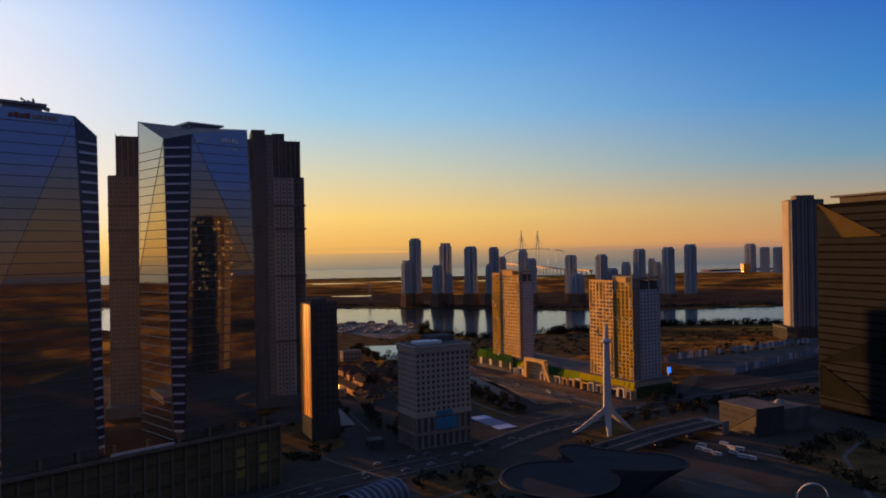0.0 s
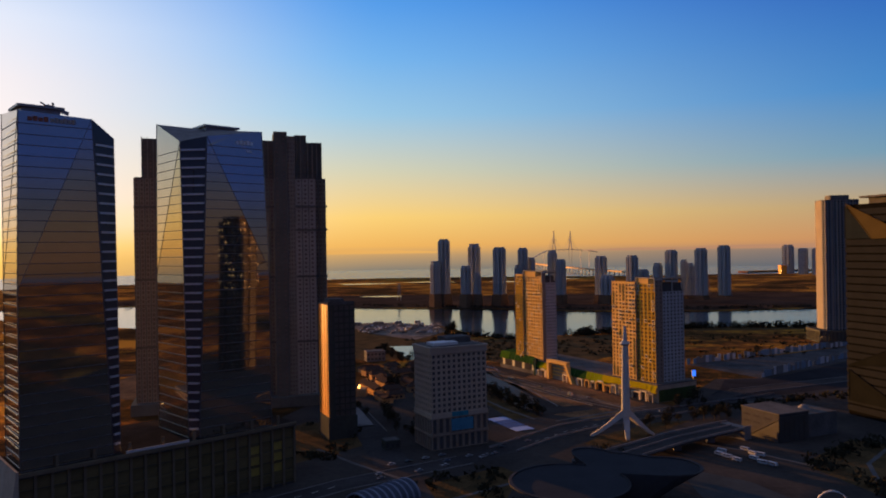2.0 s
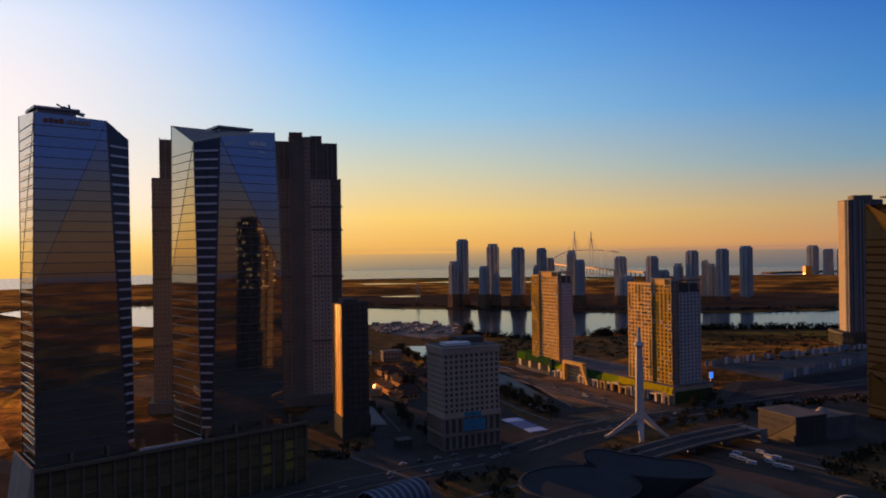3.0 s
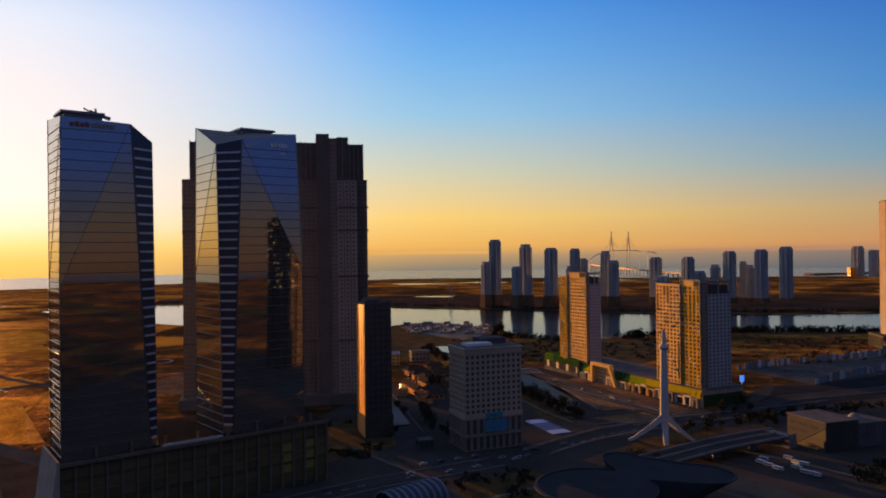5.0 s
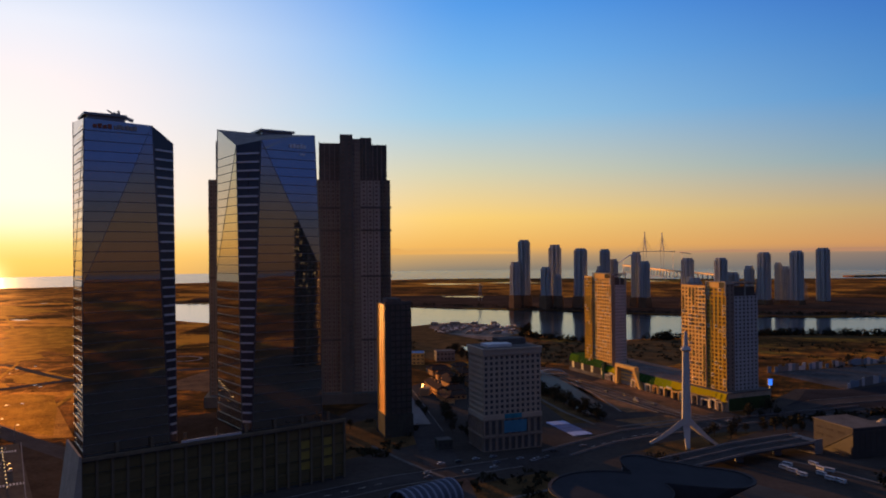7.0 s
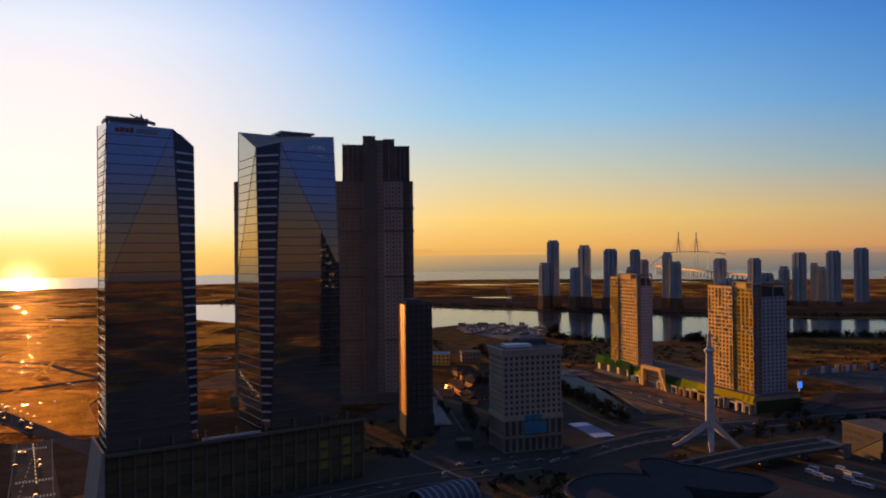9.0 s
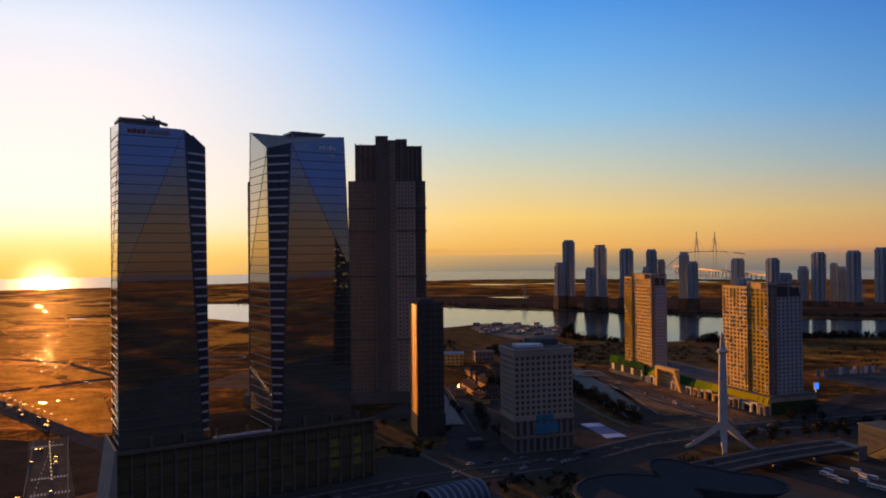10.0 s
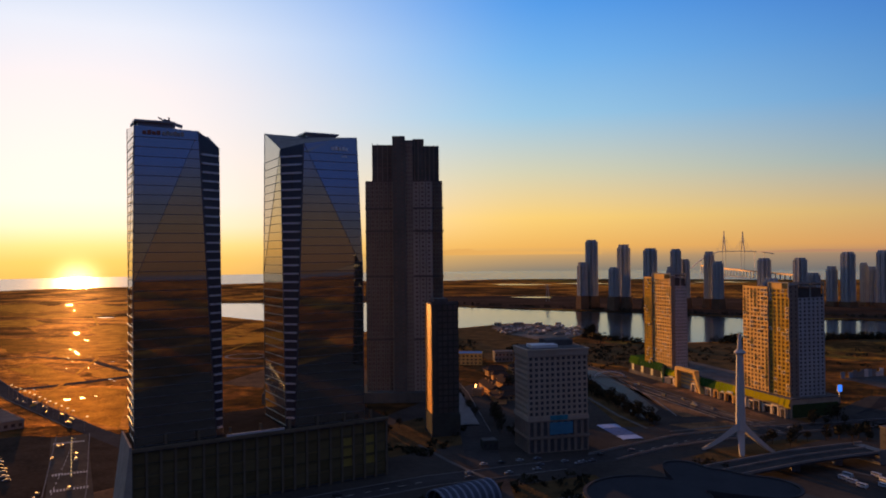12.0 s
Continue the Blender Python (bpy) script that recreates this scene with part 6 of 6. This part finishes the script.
for x, y in VANS[1:]:
    copy_thing(van, pose(x, y, 0.06, 0, 0, -52 + rng.uniform(-9, 9)))

for i in range(16):
    copy_thing(rng.choice(cars), pose(-322 + (i % 8) * 6.6 + rng.uniform(-1, 1), 347 - (i % 8) * 5.4 - 7 * (i // 8) + rng.uniform(-1, 1), 0.09, 0, 0, 45 + 180 * (i % 2)))

# ---- street lamps ----
lamp = thing("street_lamp", -318, 412, 30, "tall steel street lamp with a lit head", "street lamp", "street lamps")
m = MB()
m.beam((0, 0, 0), (0, 0, 9), 0.22)
pole = m.make("pole", STEEL, lamp)
m = MB()
m.beam((0, 0, 9), (1.8, 0, 9.6), 0.16)
m.make("arm", STEEL, pole)
box_part("head", lamp, (1.3, -0.35, 9.4, 2.6, 0.35, 9.8), mat("lamp_glow", (0.8, 0.7, 0.5), 0.5, emit=(1.0, 0.62, 0.25, 0.7)), "lit lamp head")
for a, c, n, t0 in (((-340, 424), (-470, 496), 13, 60),):
    for k in range(n):
        q = k / (n - 1)
        copy_thing(lamp, pose(a[0] + (c[0] - a[0]) * q, a[1] + (c[1] - a[1]) * q, 0.05, 0, 0, t0))

post = thing("bollard", -248, 325, 0, "short lit bollard on the street's middle line", "bollard", "street bollards", z=0.12)
m = MB()
frustum(m, 0, 0, 0, 0.5, 1.0, 0.4, 8)
m.make("post", CONCRETE, post)
m = MB()
frustum(m, 0, 0, 1.0, 0.45, 1.3, 0.2, 8)
m.make("cap", mat("bollard_glow", (0.8, 0.6, 0.3), 0.5, emit=(1.0, 0.62, 0.25, 0.6)), post, "lit cap")
for k in range(1, 12):
    copy_thing(post, pose(-248 - k * 5.45, 325 + k * 5.9, 0.12))

# ---- trees ----


def tree_proto(seed, h, spread):
    r = random.Random(seed)
    t = thing("tree", 0, 0, 0, "dark bare-looking park tree", "tree", "park trees")
    tr = MB()
    frustum(tr, 0, 0, 0, 0.28, h * 0.5, 0.16, 6)
    for k in range(5):
        a = r.uniform(0, 6.28)
        tr.beam((0, 0, h * (0.3 + 0.06 * k)), (math.cos(a) * spread * 0.6, math.sin(a) * spread * 0.6, h * (0.6 + 0.07 * k)), 0.14)
    tr.make("trunk", BARK, t)
    c = MB()
    for k in range(150):
        while True:
            p = Vector((r.uniform(-1, 1), r.uniform(-1, 1), r.uniform(-1, 1)))
            if 0.25 < p.length < 1 + 0.25 * noise.noise(p * 2.2 + Vector((seed, 0, 0))):
                break
        p = Vector((p.x * spread, p.y * spread, h * 0.64 + p.z * h * 0.36))
        s = r.uniform(0.35, 0.8)
        q = [p + Vector((r.uniform(-s, s), r.uniform(-s, s), r.uniform(-s, s))) for _ in range(4)]
        c.poly(q[:3])
        c.poly([q[0], q[2], q[3]])
        c.poly([q[1], q[3], q[2]])
    c.make("crown", LEAF, t)
    return t


protos = [tree_proto(1, 8, 2.8), tree_proto(2, 10.5, 3.3), tree_proto(3, 6, 2.4)]
for k, p in enumerate(protos):
    p.matrix_basis = pose(2 + k * 5, 615 - k * 9, 0)


def plant(a, c, n, wide):
    for i in range(n):
        q = (i + rng.uniform(0.1, 0.9)) / n
        s = rng.uniform(0.75, 1.25)
        copy_thing(rng.choice(protos), pose(a[0] + (c[0] - a[0]) * q + rng.uniform(-wide, wide), a[1] + (c[1] - a[1]) * q + rng.uniform(-wide, wide), 0, 0, 0, rng.uniform(0, 360)) @ Matrix.Scale(s, 4))


plant((-10, 645), (52, 512), 60, 5)
plant((-110, 860), (-60, 745), 30, 9)
plant((-40, 770), (-62, 690), 14, 6)
plant((-104, 590), (-70, 505), 5, 3)
plant((60, 392), (88, 408), 8, 4)
plant((-48, 480), (-62, 530), 7, 3)
plant((-44, 470), (-30, 455), 6, 3)
plant((-70, 620), (-20, 660), 18, 10)
plant((112, 478), (190, 512), 14, 6)
plant((150, 538), (175, 552), 6, 4)
plant((-160, 500), (-110, 450), 8, 10)


def wood(name, pts, n, h, label, wide=8.0):
    """A far belt of shrubs and trees."""
    r = random.Random(len(pts) + n)
    c = MB()
    for i in range(n):
        k = r.randrange(len(pts) - 1)
        q = r.random()
        x, y = (pts[k][j] + (pts[k + 1][j] - pts[k][j]) * q for j in (0, 1))
        x, y = x + r.uniform(-wide, wide), y + r.uniform(-wide - 2, wide * 0.6)
        hh = h * r.uniform(0.4, 1.1)
        for j in range(9):
            p = Vector((x + r.uniform(-2.5, 2.5), y + r.uniform(-2.5, 2.5), r.uniform(0.1, 1) * hh))
            s = 1.5
            v = [p + Vector((r.uniform(-s, s), r.uniform(-s, s), r.uniform(-s, s))) for _ in range(4)]
            c.poly(v[:3])
            c.poly([v[0], v[2], v[3]])
            c.poly([v[1], v[3], v[2]])
    tagged(c.make(name, LEAF), label, "trees", kind="stuff")


wood("shore_trees", [(620, 1075), (492, 1066), (400, 1074), (315, 1072), (250, 1044), (196, 1015), (129, 990)], 900, 9, "dark belt of shore trees beside the canal")
wood("shore_trees", [(60, 955), (10, 990), (-40, 1020)], 120, 8, "dark belt of shore trees beside the canal")
wood("point_trees", [(-40, 1066), (-32, 1074), (-28, 1068)], 40, 13, "dark clump of trees on the canal point", 3)
wood("point_trees", [(146, 992), (152, 995), (158, 997)], 36, 13, "dark clump of trees on the near canal bank", 3)
wood("field_shrubs", [(240, 900), (480, 1000), (380, 880), (250, 800)], 110, 3, "scattered shrubs in the dry fields", 40)
wood("far_shrubs", [(-900, 1660), (-430, 1640), (-100, 1530), (180, 1420), (430, 1400), (640, 1420), (1000, 1540)], 500, 6, "low shrubs on the far canal bank")

wood("park_shrubs", [(-60, 330), (10, 390), (30, 300), (-40, 280)], 90, 3.5, "dark low shrubs in the park")
wood("park_shrubs", [(190, 405), (240, 445), (255, 330), (205, 340), (190, 405)], 140, 4, "dark low shrubs in the park")
wood("park_shrubs", [(-130, 440), (-80, 410), (-70, 470), (-105, 490)], 45, 2.2, "dark low shrubs in the park")
wood("park_shrubs", [(150, 520), (230, 560), (330, 600), (400, 640)], 120, 4, "dark low shrubs beside the avenue")

wood("bank_shrubs", [(-60, 960), (20, 900), (-20, 820), (30, 780), (0, 920)], 130, 2.6, "brown shrubs on the canal bank", 45)
wood("bank_shrubs", [(60, 900), (200, 960), (150, 850), (60, 800)], 80, 2.4, "brown shrubs on the canal bank", 50)
wood("bank_shrubs", [(-200, 900), (-260, 1000), (-170, 800)], 160, 3.5, "brown shrubs on the canal bank", 40)

# out-of-view tower for the office glass reflection, not one across the water
mirrored = far_tower(266, 172, 44, 157, 25, 6, mat("dark_tower_wall", (0.03, 0.026, 0.02), 0.6))
# glowing panes stand in for sun glints on the tower's windows
GLINTPANE = mat("glint_pane_glow", (0.5, 0.35, 0.15), 0.5, emit=(1.0, 0.72, 0.36, 0.32))
pane = MB()
pane.box(-0.1, -0.6, -0.7, 0.1, 0.6, 0.7)
lit = pane.mesh("glint_window", GLINTPANE)
for k in range(44):
    o = new("glint_window", lit)
    o.parent = mirrored
    z = 150 - 6.5 * (k // 4) - (0.0 if k < 24 else 1.5)
    o.matrix_basis = pose(-15.9, -9.5 + 5.2 * rng.randrange(0, 5), z) if k % 2 else pose(-9.5 + 5.2 * rng.randrange(0, 5), 15.9, z, 0, 0, 90)
